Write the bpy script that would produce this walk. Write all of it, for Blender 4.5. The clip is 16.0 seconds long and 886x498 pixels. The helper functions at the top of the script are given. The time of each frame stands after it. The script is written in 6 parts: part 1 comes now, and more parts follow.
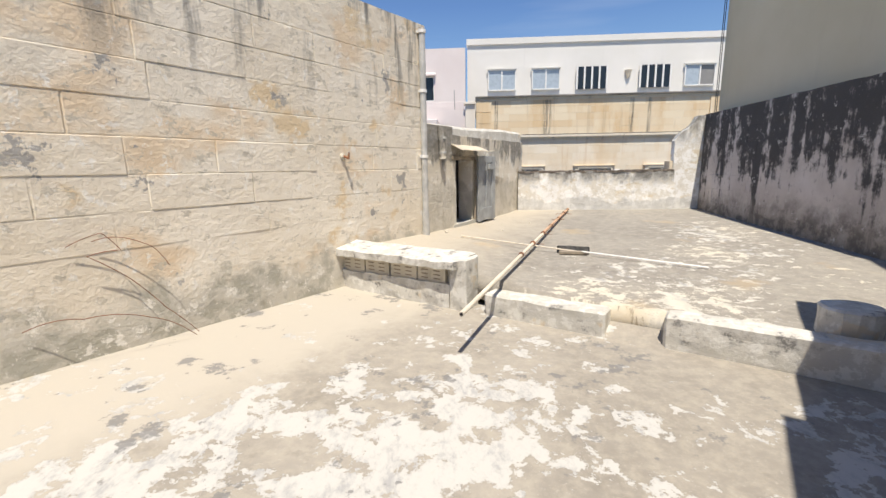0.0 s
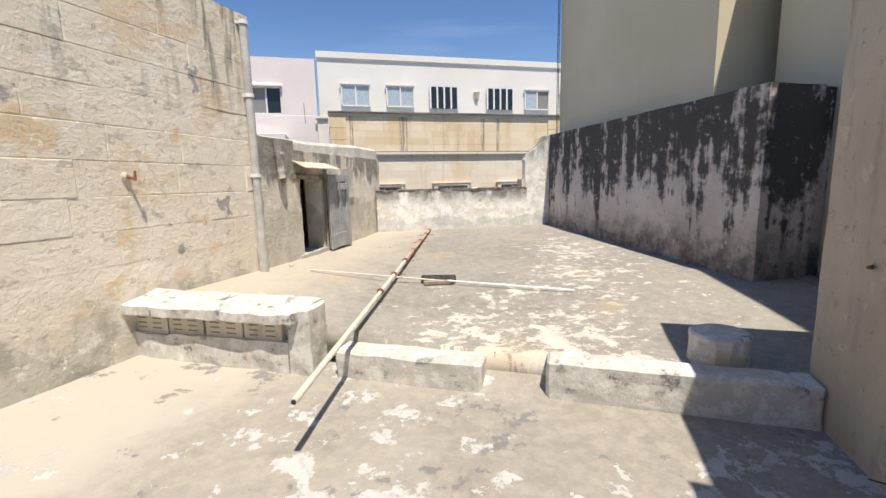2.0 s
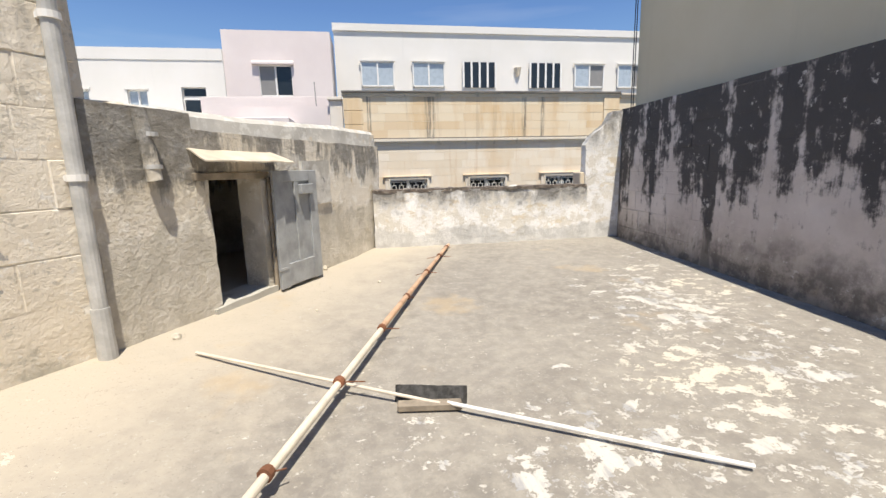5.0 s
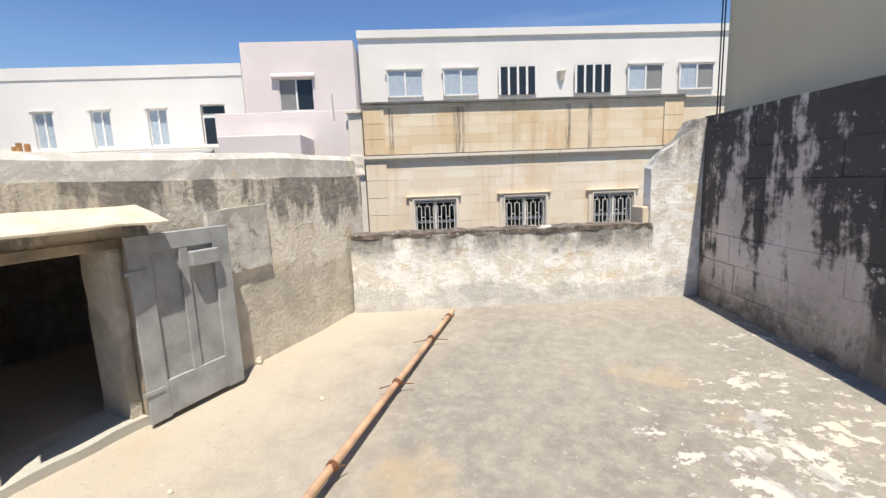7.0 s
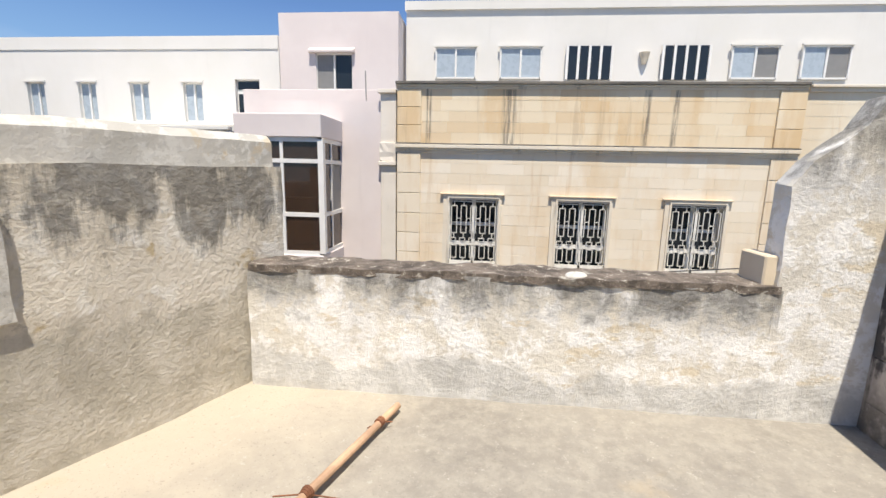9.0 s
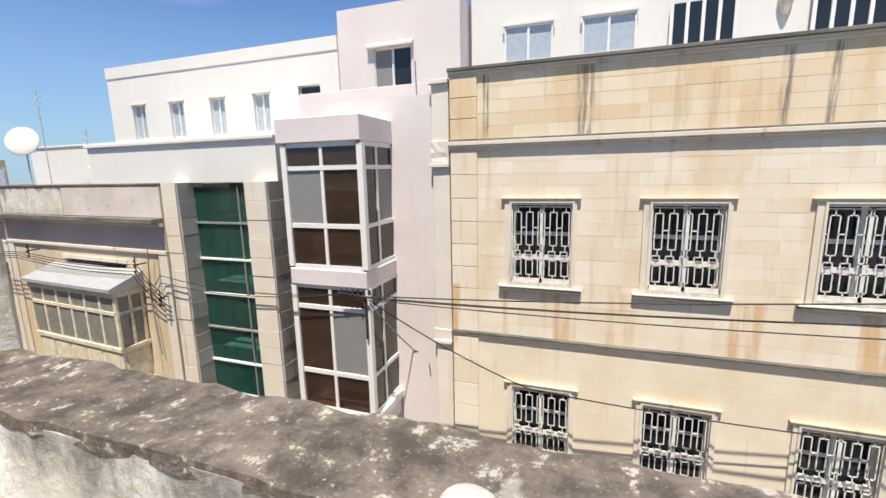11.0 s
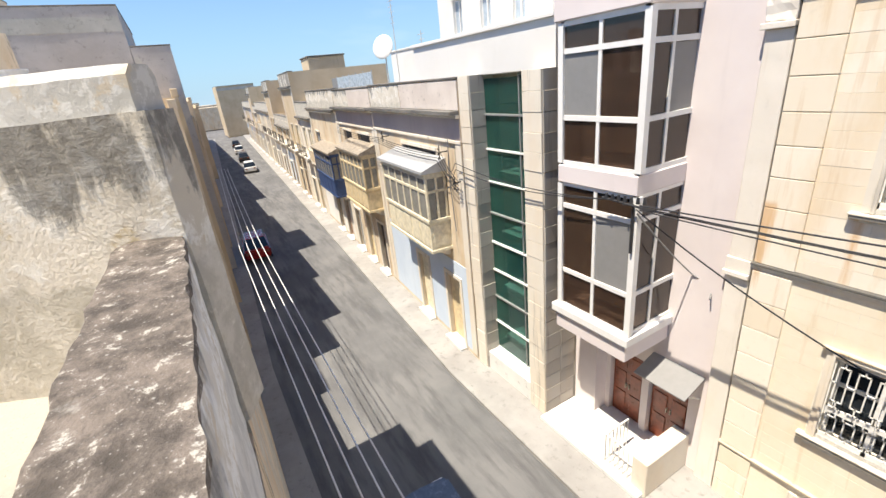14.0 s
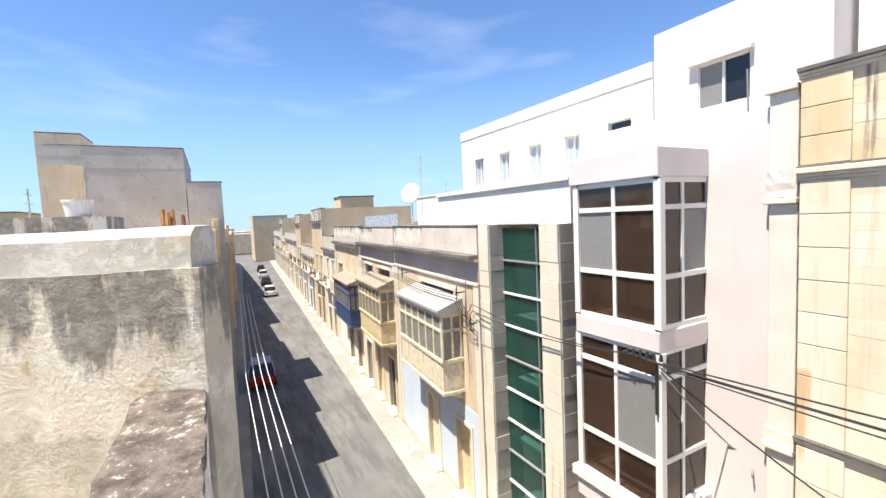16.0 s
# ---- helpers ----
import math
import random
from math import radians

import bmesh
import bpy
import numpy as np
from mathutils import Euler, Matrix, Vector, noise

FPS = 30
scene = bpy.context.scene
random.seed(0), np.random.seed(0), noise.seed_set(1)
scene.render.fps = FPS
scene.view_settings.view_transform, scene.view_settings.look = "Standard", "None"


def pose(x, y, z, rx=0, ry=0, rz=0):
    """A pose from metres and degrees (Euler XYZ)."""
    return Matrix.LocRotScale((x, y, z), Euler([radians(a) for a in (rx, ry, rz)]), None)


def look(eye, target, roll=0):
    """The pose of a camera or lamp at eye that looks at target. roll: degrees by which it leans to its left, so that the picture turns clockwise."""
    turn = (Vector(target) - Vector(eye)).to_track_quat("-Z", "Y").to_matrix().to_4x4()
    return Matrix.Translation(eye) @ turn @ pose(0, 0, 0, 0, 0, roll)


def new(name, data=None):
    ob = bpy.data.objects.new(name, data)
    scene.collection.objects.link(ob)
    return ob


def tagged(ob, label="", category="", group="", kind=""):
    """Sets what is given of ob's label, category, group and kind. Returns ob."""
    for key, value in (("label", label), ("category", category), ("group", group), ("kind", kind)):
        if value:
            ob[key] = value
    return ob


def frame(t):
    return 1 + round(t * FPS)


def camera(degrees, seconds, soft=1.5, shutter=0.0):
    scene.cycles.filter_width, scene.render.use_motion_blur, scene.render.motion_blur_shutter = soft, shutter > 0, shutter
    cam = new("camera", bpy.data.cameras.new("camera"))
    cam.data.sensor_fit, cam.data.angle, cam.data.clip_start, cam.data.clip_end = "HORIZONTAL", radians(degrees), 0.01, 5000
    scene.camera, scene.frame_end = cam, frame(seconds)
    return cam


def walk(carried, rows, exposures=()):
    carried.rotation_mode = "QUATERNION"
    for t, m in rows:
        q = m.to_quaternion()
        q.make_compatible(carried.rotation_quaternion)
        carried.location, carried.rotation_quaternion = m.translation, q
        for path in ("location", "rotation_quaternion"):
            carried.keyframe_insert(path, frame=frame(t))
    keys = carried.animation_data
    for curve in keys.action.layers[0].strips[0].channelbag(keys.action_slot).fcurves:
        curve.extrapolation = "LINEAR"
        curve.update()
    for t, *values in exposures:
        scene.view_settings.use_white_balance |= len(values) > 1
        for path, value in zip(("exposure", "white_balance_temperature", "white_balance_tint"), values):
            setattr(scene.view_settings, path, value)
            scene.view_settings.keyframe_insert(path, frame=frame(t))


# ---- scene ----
cam = camera(91.8, 16.0)

PATH = [
    (0, (-1.08, -4.317, 0.989), (-1.208, -2.356, 0.616), -0.9),
    (0.5, (-1.025, -4.249, 0.989), (-0.949, -2.283, 0.631), -1.3),
    (1, (-0.894, -4.04, 1.009), (-0.672, -2.074, 0.714), -1.1),
    (1.5, (-0.852, -3.822, 1.006), (-0.443, -1.888, 0.699), -0.3),
    (2, (-0.892, -3.488, 1.031), (-0.406, -1.572, 0.721), -1.3),
    (2.5, (-0.791, -3.137, 1.015), (-0.28, -1.23, 0.695), -2.2),
    (3, (-0.632, -2.711, 1.015), (-0.119, -0.803, 0.7), -0.1),
    (3.5, (-0.475, -2.253, 1.026), (0.119, -0.369, 0.718), -1.3),
    (4, (-0.283, -1.792, 1.046), (0.19, 0.128, 0.742), -1.6),
    (4.2, (-0.233, -1.605, 1.052), (0.139, 0.328, 0.694), -0.9),
    (6.5, (0.563, 0.385, 1.381), (0.807, 2.343, 1.049), -2.1),
    (7, (0.767, 0.878, 1.428), (0.87, 2.851, 1.117), -2.2),
    (7.5, (1.006, 1.313, 1.465), (1.027, 3.289, 1.153), -2.2),
    (8, (1.173, 1.848, 1.479), (1.232, 3.814, 1.116), -2.8),
    (8.5, (1.379, 2.348, 1.492), (1.27, 4.317, 1.161), -2.7),
    (8.7, (1.462, 2.553, 1.495), (1.333, 4.521, 1.16), -0.2),
    (10.8, (2.332, 4.718, 1.577), (1.809, 6.606, 1.175), -2.1),
    (11, (2.419, 4.864, 1.581), (1.758, 6.719, 1.23), -1.2),
    (11.5, (2.535, 5.17, 1.63), (1.688, 6.913, 1.135), -1.6),
    (12, (2.54, 5.516, 1.666), (1.614, 7.139, 0.953), -3.4),
    (12.5, (2.635, 5.765, 1.597), (1.362, 7.07, 0.775), -4.4),
    (13, (2.688, 5.912, 1.564), (1.223, 7.015, 0.765), -5.2),
    (13.5, (2.707, 6.001, 1.547), (1.127, 6.978, 0.805), -6.2),
    (14, (2.718, 6.033, 1.539), (1.09, 6.922, 0.792), -6.1),
    (14.5, (2.713, 6.029, 1.557), (1.056, 6.905, 0.86), -5.6),
    (15, (2.67, 5.999, 1.634), (0.961, 6.956, 1.228), -3.8),
    (15.5, (2.663, 5.983, 1.695), (0.903, 6.908, 1.479), -3.3),
    (16, (2.669, 5.975, 1.725), (0.911, 6.918, 1.58), -2.6),
]
walk(cam, [(t, look(eye, target, roll)) for t, eye, target, roll in PATH],
     [(0, 0.37), (4, 0.42), (7, 0.43), (8.7, 0.46), (11, 0.52), (12.0, 0.47), (13.0, 0.64), (14.5, 0.90), (16, 1.02)])

# ---- world, sun, exposure ----
SUN = Vector((-0.05, 0.40, -1.0)).normalized()      # the way the sunlight travels
world = bpy.data.worlds.new("sky")
scene.world = world
world.use_nodes = True
wn = world.node_tree
sky = wn.nodes.new("ShaderNodeTexSky")
sky.sky_type = "NISHITA"
sky.sun_disc = False
sky.sun_elevation = math.asin(-SUN.z)
sky.sun_rotation = math.atan2(-SUN.x, -SUN.y)
sky.air_density, sky.dust_density, sky.ozone_density = 1.0, 0.0, 2.6
wcoord = wn.nodes.new("ShaderNodeTexCoord")
wmap = wn.nodes.new("ShaderNodeMapping")
wmap.inputs["Scale"].default_value = (1.0, 3.0, 12.0)
wnoise = wn.nodes.new("ShaderNodeTexNoise")
wnoise.inputs["Scale"].default_value = 1.1
wnoise.inputs["Detail"].default_value = 7
wramp = wn.nodes.new("ShaderNodeValToRGB")
wramp.color_ramp.elements[0].position, wramp.color_ramp.elements[1].position = 0.54, 0.86
wramp.color_ramp.elements[1].color = (0.22, 0.22, 0.22, 1)
wmix = wn.nodes.new("ShaderNodeMixRGB")
wmix.inputs[2].default_value = (9.0, 9.3, 9.8, 1)
wn.links.new(wcoord.outputs["Generated"], wmap.inputs["Vector"])
wn.links.new(wmap.outputs[0], wnoise.inputs["Vector"])
wn.links.new(wnoise.outputs[0], wramp.inputs[0])
wn.links.new(wramp.outputs[0], wmix.inputs[0])
wtint = wn.nodes.new("ShaderNodeMixRGB")
wtint.blend_type = "MULTIPLY"
wtint.inputs[0].default_value = 1.0
wtint.inputs[2].default_value = (0.92, 1.08, 1.32, 1)
wn.links.new(sky.outputs[0], wtint.inputs[1])
wsep = wn.nodes.new("ShaderNodeSeparateXYZ")
wn.links.new(wcoord.outputs["Generated"], wsep.inputs[0])
whaze = wn.nodes.new("ShaderNodeMapRange")
for key, value in zip(("From Min", "From Max", "To Min", "To Max"), (0.0, 0.32, 0.85, 0.0)):
    whaze.inputs[key].default_value = value
wn.links.new(wsep.outputs[2], whaze.inputs["Value"])
wair = wn.nodes.new("ShaderNodeMixRGB")
wair.inputs[2].default_value = (3.0, 4.8, 6.4, 1)
wn.links.new(whaze.outputs[0], wair.inputs[0])
wn.links.new(wtint.outputs[0], wair.inputs[1])
wn.links.new(wair.outputs[0], wmix.inputs[1])
wn.links.new(wmix.outputs[0], wn.nodes["Background"].inputs["Color"])
wn.nodes["Background"].inputs["Strength"].default_value = 0.08

sun_data = bpy.data.lights.new("sun", "SUN")
sun_data.energy, sun_data.angle, sun_data.color = 5.0, radians(0.53), (1.0, 0.92, 0.80)
sun = new("sun", sun_data)
sun.matrix_world = Matrix.Translation((0, 0, 30)) @ SUN.to_track_quat("-Z", "Y").to_matrix().to_4x4()


# ---- materials ----
class Nodes:
    """A small writer of node materials."""

    def __init__(self, name):
        self.m = bpy.data.materials.new(name)
        self.m.use_nodes = True
        self.t = self.m.node_tree
        self.b = self.t.nodes["Principled BSDF"]
        self.geo = self.t.nodes.new("ShaderNodeNewGeometry")

    def link(self, a, b):
        self.t.links.new(a, b)

    def put(self, socket, value):
        if isinstance(value, bpy.types.NodeSocket):
            self.link(value, socket)
        elif isinstance(value, tuple):
            socket.default_value = (*value, 1)[:4] if len(socket.default_value) == 4 else value
        else:
            socket.default_value = value

    def at(self, scale=(1, 1, 1), turn=0.0, shift=(0, 0, 0)):
        n = self.t.nodes.new("ShaderNodeMapping")
        n.inputs["Scale"].default_value = scale
        n.inputs["Rotation"].default_value = (0, 0, turn)
        n.inputs["Location"].default_value = shift
        self.link(self.geo.outputs["Position"], n.inputs["Vector"])
        return n.outputs[0]

    def noise(self, scale, detail=6, rough=0.6, where=None, warp=0.0):
        n = self.t.nodes.new("ShaderNodeTexNoise")
        n.inputs["Scale"].default_value, n.inputs["Detail"].default_value = scale, detail
        n.inputs["Roughness"].default_value, n.inputs["Distortion"].default_value = rough, warp
        self.link(where or self.geo.outputs["Position"], n.inputs["Vector"])
        return n.outputs[0]

    def cells(self, scale, where=None):
        n = self.t.nodes.new("ShaderNodeTexVoronoi")
        n.inputs["Scale"].default_value = scale
        self.link(where or self.geo.outputs["Position"], n.inputs["Vector"])
        return n.outputs["Distance"]

    def band(self, value, low, high, a=0.0, b=1.0):
        n = self.t.nodes.new("ShaderNodeMapRange")
        n.interpolation_type = "SMOOTHSTEP"
        for k, v in zip(("Value", "From Min", "From Max", "To Min", "To Max"), (value, low, high, a, b)):
            self.put(n.inputs[k], v)
        return n.outputs[0]

    def calc(self, op, a, b=0.0):
        n = self.t.nodes.new("ShaderNodeMath")
        n.operation = op
        self.put(n.inputs[0], a)
        self.put(n.inputs[1], b)
        return n.outputs[0]

    def mix(self, f, a, b):
        n = self.t.nodes.new("ShaderNodeMixRGB")
        for k, v in enumerate((f, a, b)):
            self.put(n.inputs[k], v)
        return n.outputs[0]

    def axis(self, k):
        n = self.t.nodes.new("ShaderNodeSeparateXYZ")
        self.link(self.geo.outputs["Position"], n.inputs[0])
        return n.outputs[k]

    def each(self):
        n = self.t.nodes.new("ShaderNodeObjectInfo")
        return n.outputs["Random"]

    def done(self, colour, rough=0.9, bump=None, strength=0.4, reach=0.02, **more):
        self.put(self.b.inputs["Base Color"], colour)
        self.put(self.b.inputs["Roughness"], rough)
        for k, v in more.items():
            self.put(self.b.inputs[k.replace("_", " ")], v)
        if bump is not None:
            n = self.t.nodes.new("ShaderNodeBump")
            n.inputs["Strength"].default_value, n.inputs["Distance"].default_value = strength, reach
            self.link(bump, n.inputs["Height"])
            self.link(n.outputs[0], self.b.inputs["Normal"])
        return self.m


def plain(name, colour, rough=0.6, vary=0.08, scale=6.0, bump=0.1, **more):
    """Paint, metal and the like: one colour with faint blotches and grain."""
    n = Nodes(name)
    a = n.noise(scale, 5)
    f = n.noise(scale * 14, 3)
    dark = tuple(c * (1 - 2.2 * vary) for c in colour)
    light = tuple(min(1, c * (1 + vary)) for c in colour)
    c = n.mix(n.band(a, 0.3, 0.7), dark, light)
    c = n.mix(n.band(f, 0.35, 0.75, 0, 0.25), c, dark)
    return n.done(c, n.band(a, 0.3, 0.7, max(0.02, rough - 0.08), rough + 0.05), f, bump, 0.004, **more)


def limewash():
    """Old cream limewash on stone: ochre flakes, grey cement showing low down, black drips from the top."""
    n = Nodes("limewash")
    big, mid, fine = n.noise(0.7, 5), n.noise(3.2, 9, 0.70, warp=0.15), n.noise(26, 5)
    c = n.mix(n.band(big, 0.3, 0.7), (0.73, 0.645, 0.51), (0.82, 0.75, 0.63))
    c = n.mix(n.band(n.noise(1.1, 5, 0.55, n.at((1, 1, 1.5), shift=(8, 5, 3))), 0.53, 0.66, 0, 0.75), c, (0.72, 0.55, 0.36))
    c = n.mix(n.band(n.noise(1.5, 6, 0.6, n.at((1, 1, 1.6), shift=(4, 1, 2))), 0.60, 0.68), c, (0.70, 0.555, 0.36))
    c = n.mix(n.band(n.noise(2.1, 9, 0.7, n.at(shift=(9, 2, 5))), 0.615, 0.635), c, (0.37, 0.35, 0.32))
    c = n.mix(n.band(n.noise(5.5, 10, 0.75, n.at((1, 1, 1.5), shift=(2, 6, 1))), 0.57, 0.60, 0, 0.75), c, (0.50, 0.455, 0.37))
    c = n.mix(n.band(n.noise(7.0, 10, 0.75, n.at(shift=(12, 3, 8))), 0.58, 0.61, 0, 0.8), c, (0.84, 0.80, 0.72))
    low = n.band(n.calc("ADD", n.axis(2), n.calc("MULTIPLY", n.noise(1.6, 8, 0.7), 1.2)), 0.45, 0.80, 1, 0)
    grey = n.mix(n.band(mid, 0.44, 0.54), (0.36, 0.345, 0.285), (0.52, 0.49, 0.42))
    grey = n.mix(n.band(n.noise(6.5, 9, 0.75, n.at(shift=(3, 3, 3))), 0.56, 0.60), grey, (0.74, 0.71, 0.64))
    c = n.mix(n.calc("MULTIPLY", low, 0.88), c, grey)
    drip = n.noise(1.0, 6, 0.6, n.at((4.5, 4.5, 0.55)))
    high = n.band(n.axis(2), 1.5, 2.6)
    c = n.mix(n.calc("MULTIPLY", n.band(drip, 0.49, 0.63), high), c, (0.20, 0.19, 0.17))
    c = n.mix(n.band(fine, 0.62, 0.72, 0, 0.5), c, (0.80, 0.77, 0.70))
    rough = n.noise(6, 9, 0.72, n.at((1, 1, 1.7)), 0.2)
    c = n.mix(n.band(rough, 0.33, 0.39, 0.4, 0), c, (0.46, 0.41, 0.33))
    h = n.calc("ADD", n.calc("MULTIPLY", mid, 1.0), n.calc("ADD", n.calc("MULTIPLY", fine, 0.25), n.calc("MULTIPLY", rough, 0.5)))
    return n.done(c, 0.92, h, 0.75, 0.03)


def stained():
    """Pale plaster under black mould that runs down from the coping."""
    n = Nodes("black_stained_plaster")
    big, mid, fine = n.noise(1.1, 6), n.noise(4.5, 8, 0.7), n.noise(30, 4)
    c = n.mix(n.band(big, 0.3, 0.7), (0.44, 0.39, 0.36), (0.60, 0.55, 0.52))
    c = n.mix(n.band(n.noise(1.9, 5, 0.5, n.at(shift=(3, 8, 1))), 0.66, 0.70), c, (0.42, 0.34, 0.24))
    drip = n.calc("ADD", n.calc("MULTIPLY", n.noise(1.0, 7, 0.62, n.at((3.0, 3.0, 0.40)), 0.15), 0.6), n.calc("MULTIPLY", n.noise(1.0, 6, 0.6, n.at((7.5, 7.5, 0.38), shift=(3, 1, 0))), 0.4))
    high = n.band(n.axis(2), 0.15, 1.7, -0.095, 0.095)
    f = n.band(n.calc("ADD", drip, n.calc("ADD", high, n.calc("MULTIPLY", n.calc("SUBTRACT", mid, 0.5), 0.55))), 0.45, 0.56)
    c = n.mix(n.calc("MULTIPLY", f, 0.93), c, (0.035, 0.034, 0.036))
    c = n.mix(n.band(n.calc("ADD", n.axis(2), n.calc("MULTIPLY", mid, 0.8)), 0.35, 0.95, 0.9, 0), c, n.mix(n.band(mid, 0.42, 0.58), (0.11, 0.095, 0.08), (0.26, 0.23, 0.19)))
    c = n.mix(n.band(n.noise(8, 9, 0.75, n.at(shift=(6, 1, 2))), 0.60, 0.64, 0, 0.7), c, (0.58, 0.55, 0.52))
    return n.done(c, 0.95, n.calc("ADD", mid, n.calc("MULTIPLY", fine, 0.3)), 0.7, 0.03)


def weathered():
    """Grey cement render with pale lime patches and dark growth near its top."""
    n = Nodes("weathered_render")
    big, mid, fine = n.noise(0.9, 6), n.noise(4.0, 9, 0.72, warp=0.1), n.noise(32, 4)
    c = n.mix(n.band(big, 0.35, 0.65), (0.62, 0.56, 0.455), (0.75, 0.69, 0.59))
    c = n.mix(n.band(mid, 0.52, 0.60), c, (0.80, 0.76, 0.68))
    c = n.mix(n.band(n.noise(2.2, 6, 0.6, n.at(shift=(1, 7, 3))), 0.64, 0.69), c, (0.56, 0.46, 0.30))
    rough = n.noise(7, 9, 0.74, n.at((1, 1, 1.5)), 0.2)
    low = n.band(n.calc("ADD", n.axis(2), n.calc("MULTIPLY", n.calc("SUBTRACT", n.noise(1.7, 7, 0.65), 0.5), 1.1)), 0.66, 0.76, 0.85, 0)
    grey = n.mix(n.band(mid, 0.40, 0.60), (0.46, 0.425, 0.35), (0.60, 0.555, 0.47))
    c = n.mix(low, c, n.mix(n.band(rough, 0.58, 0.66, 0, 0.7), grey, (0.74, 0.70, 0.61)))
    c = n.mix(n.band(rough, 0.33, 0.40, 0.5, 0), c, (0.33, 0.30, 0.25))
    drip = n.noise(1.0, 8, 0.66, n.at((2.3, 2.3, 0.55), shift=(2, 0, 0)))
    high = n.band(n.axis(2), 0.60, 1.50, -0.20, 0.085)
    f = n.band(n.calc("ADD", drip, n.calc("ADD", high, n.calc("MULTIPLY", n.calc("SUBTRACT", mid, 0.5), 0.3))), 0.49, 0.58)
    c = n.mix(n.calc("MULTIPLY", f, 0.74), c, n.mix(n.band(rough, 0.45, 0.62), (0.085, 0.083, 0.078), (0.23, 0.22, 0.20)))
    h = n.calc("ADD", mid, n.calc("ADD", n.calc("MULTIPLY", fine, 0.3), n.calc("MULTIPLY", rough, 0.8)))
    return n.done(c, 0.95, h, 0.8, 0.035)


def parapet_plaster(name="flaking_lime_render", low=0.52, high=0.78):
    """Flaking white lime on a low grey wall."""
    n = Nodes(name)
    big, mid, fine = n.noise(1.3, 6), n.noise(5.0, 10, 0.75, warp=0.1), n.noise(34, 4)
    c = n.mix(n.band(big, 0.3, 0.7), (0.64, 0.60, 0.52), (0.76, 0.72, 0.64))
    rough = n.noise(6, 9, 0.74, n.at((1, 1, 1.5)), 0.2)
    c = n.mix(n.band(mid, 0.45, 0.54, 0, 1.0), c, (0.87, 0.855, 0.82))
    c = n.mix(n.band(n.noise(2.4, 8, 0.7, n.at((1, 1, 1.8), shift=(5, 2, 1))), 0.57, 0.62, 0, 0.8), c, (0.66, 0.57, 0.42))
    foot = n.band(n.calc("ADD", n.axis(2), n.calc("MULTIPLY", n.calc("SUBTRACT", big, 0.5), 0.7)), 0.20, 0.27, 0.9, 0)
    c = n.mix(foot, c, n.mix(n.band(mid, 0.42, 0.6), (0.54, 0.53, 0.50), (0.68, 0.665, 0.625)))
    c = n.mix(n.band(rough, 0.33, 0.39, 0.5, 0), c, (0.44, 0.42, 0.38))
    f = n.band(n.calc("ADD", n.axis(2), n.calc("MULTIPLY", n.calc("SUBTRACT", mid, 0.5), 0.9)), low, high)
    g = n.band(n.noise(1.0, 7, 0.65, n.at((3, 3, 1.0))), 0.36, 0.56)
    c = n.mix(n.calc("MULTIPLY", n.calc("MULTIPLY", f, g), 0.85), c, n.mix(n.band(rough, 0.45, 0.62), (0.12, 0.115, 0.105), (0.30, 0.29, 0.265)))
    h = n.calc("ADD", mid, n.calc("ADD", n.calc("MULTIPLY", fine, 0.3), n.calc("MULTIPLY", rough, 0.5)))
    return n.done(c, 0.95, h, 0.65, 0.03)


def lichen():
    """Dark, crusted coping with pale lichen spots."""
    n = Nodes("lichen_crust")
    mid, fine, spot = n.noise(7, 8, 0.7), n.noise(60, 4), n.cells(22)
    c = n.mix(n.band(mid, 0.35, 0.65), (0.07, 0.058, 0.047), (0.215, 0.177, 0.145))
    c = n.mix(n.band(n.cells(60), 0.0, 0.2, 0.55, 0), c, (0.50, 0.47, 0.42))
    c = n.mix(n.band(n.noise(14, 8, 0.75), 0.57, 0.62), c, (0.44, 0.41, 0.35))
    c = n.mix(n.band(spot, 0.0, 0.16, 0.7, 0), c, (0.58, 0.56, 0.50))
    c = n.mix(n.band(n.noise(2.6, 6), 0.62, 0.68, 0, 0.6), c, (0.42, 0.40, 0.35))
    return n.done(c, 0.95, n.calc("ADD", mid, n.calc("MULTIPLY", fine, 0.5)), 0.7, 0.025)


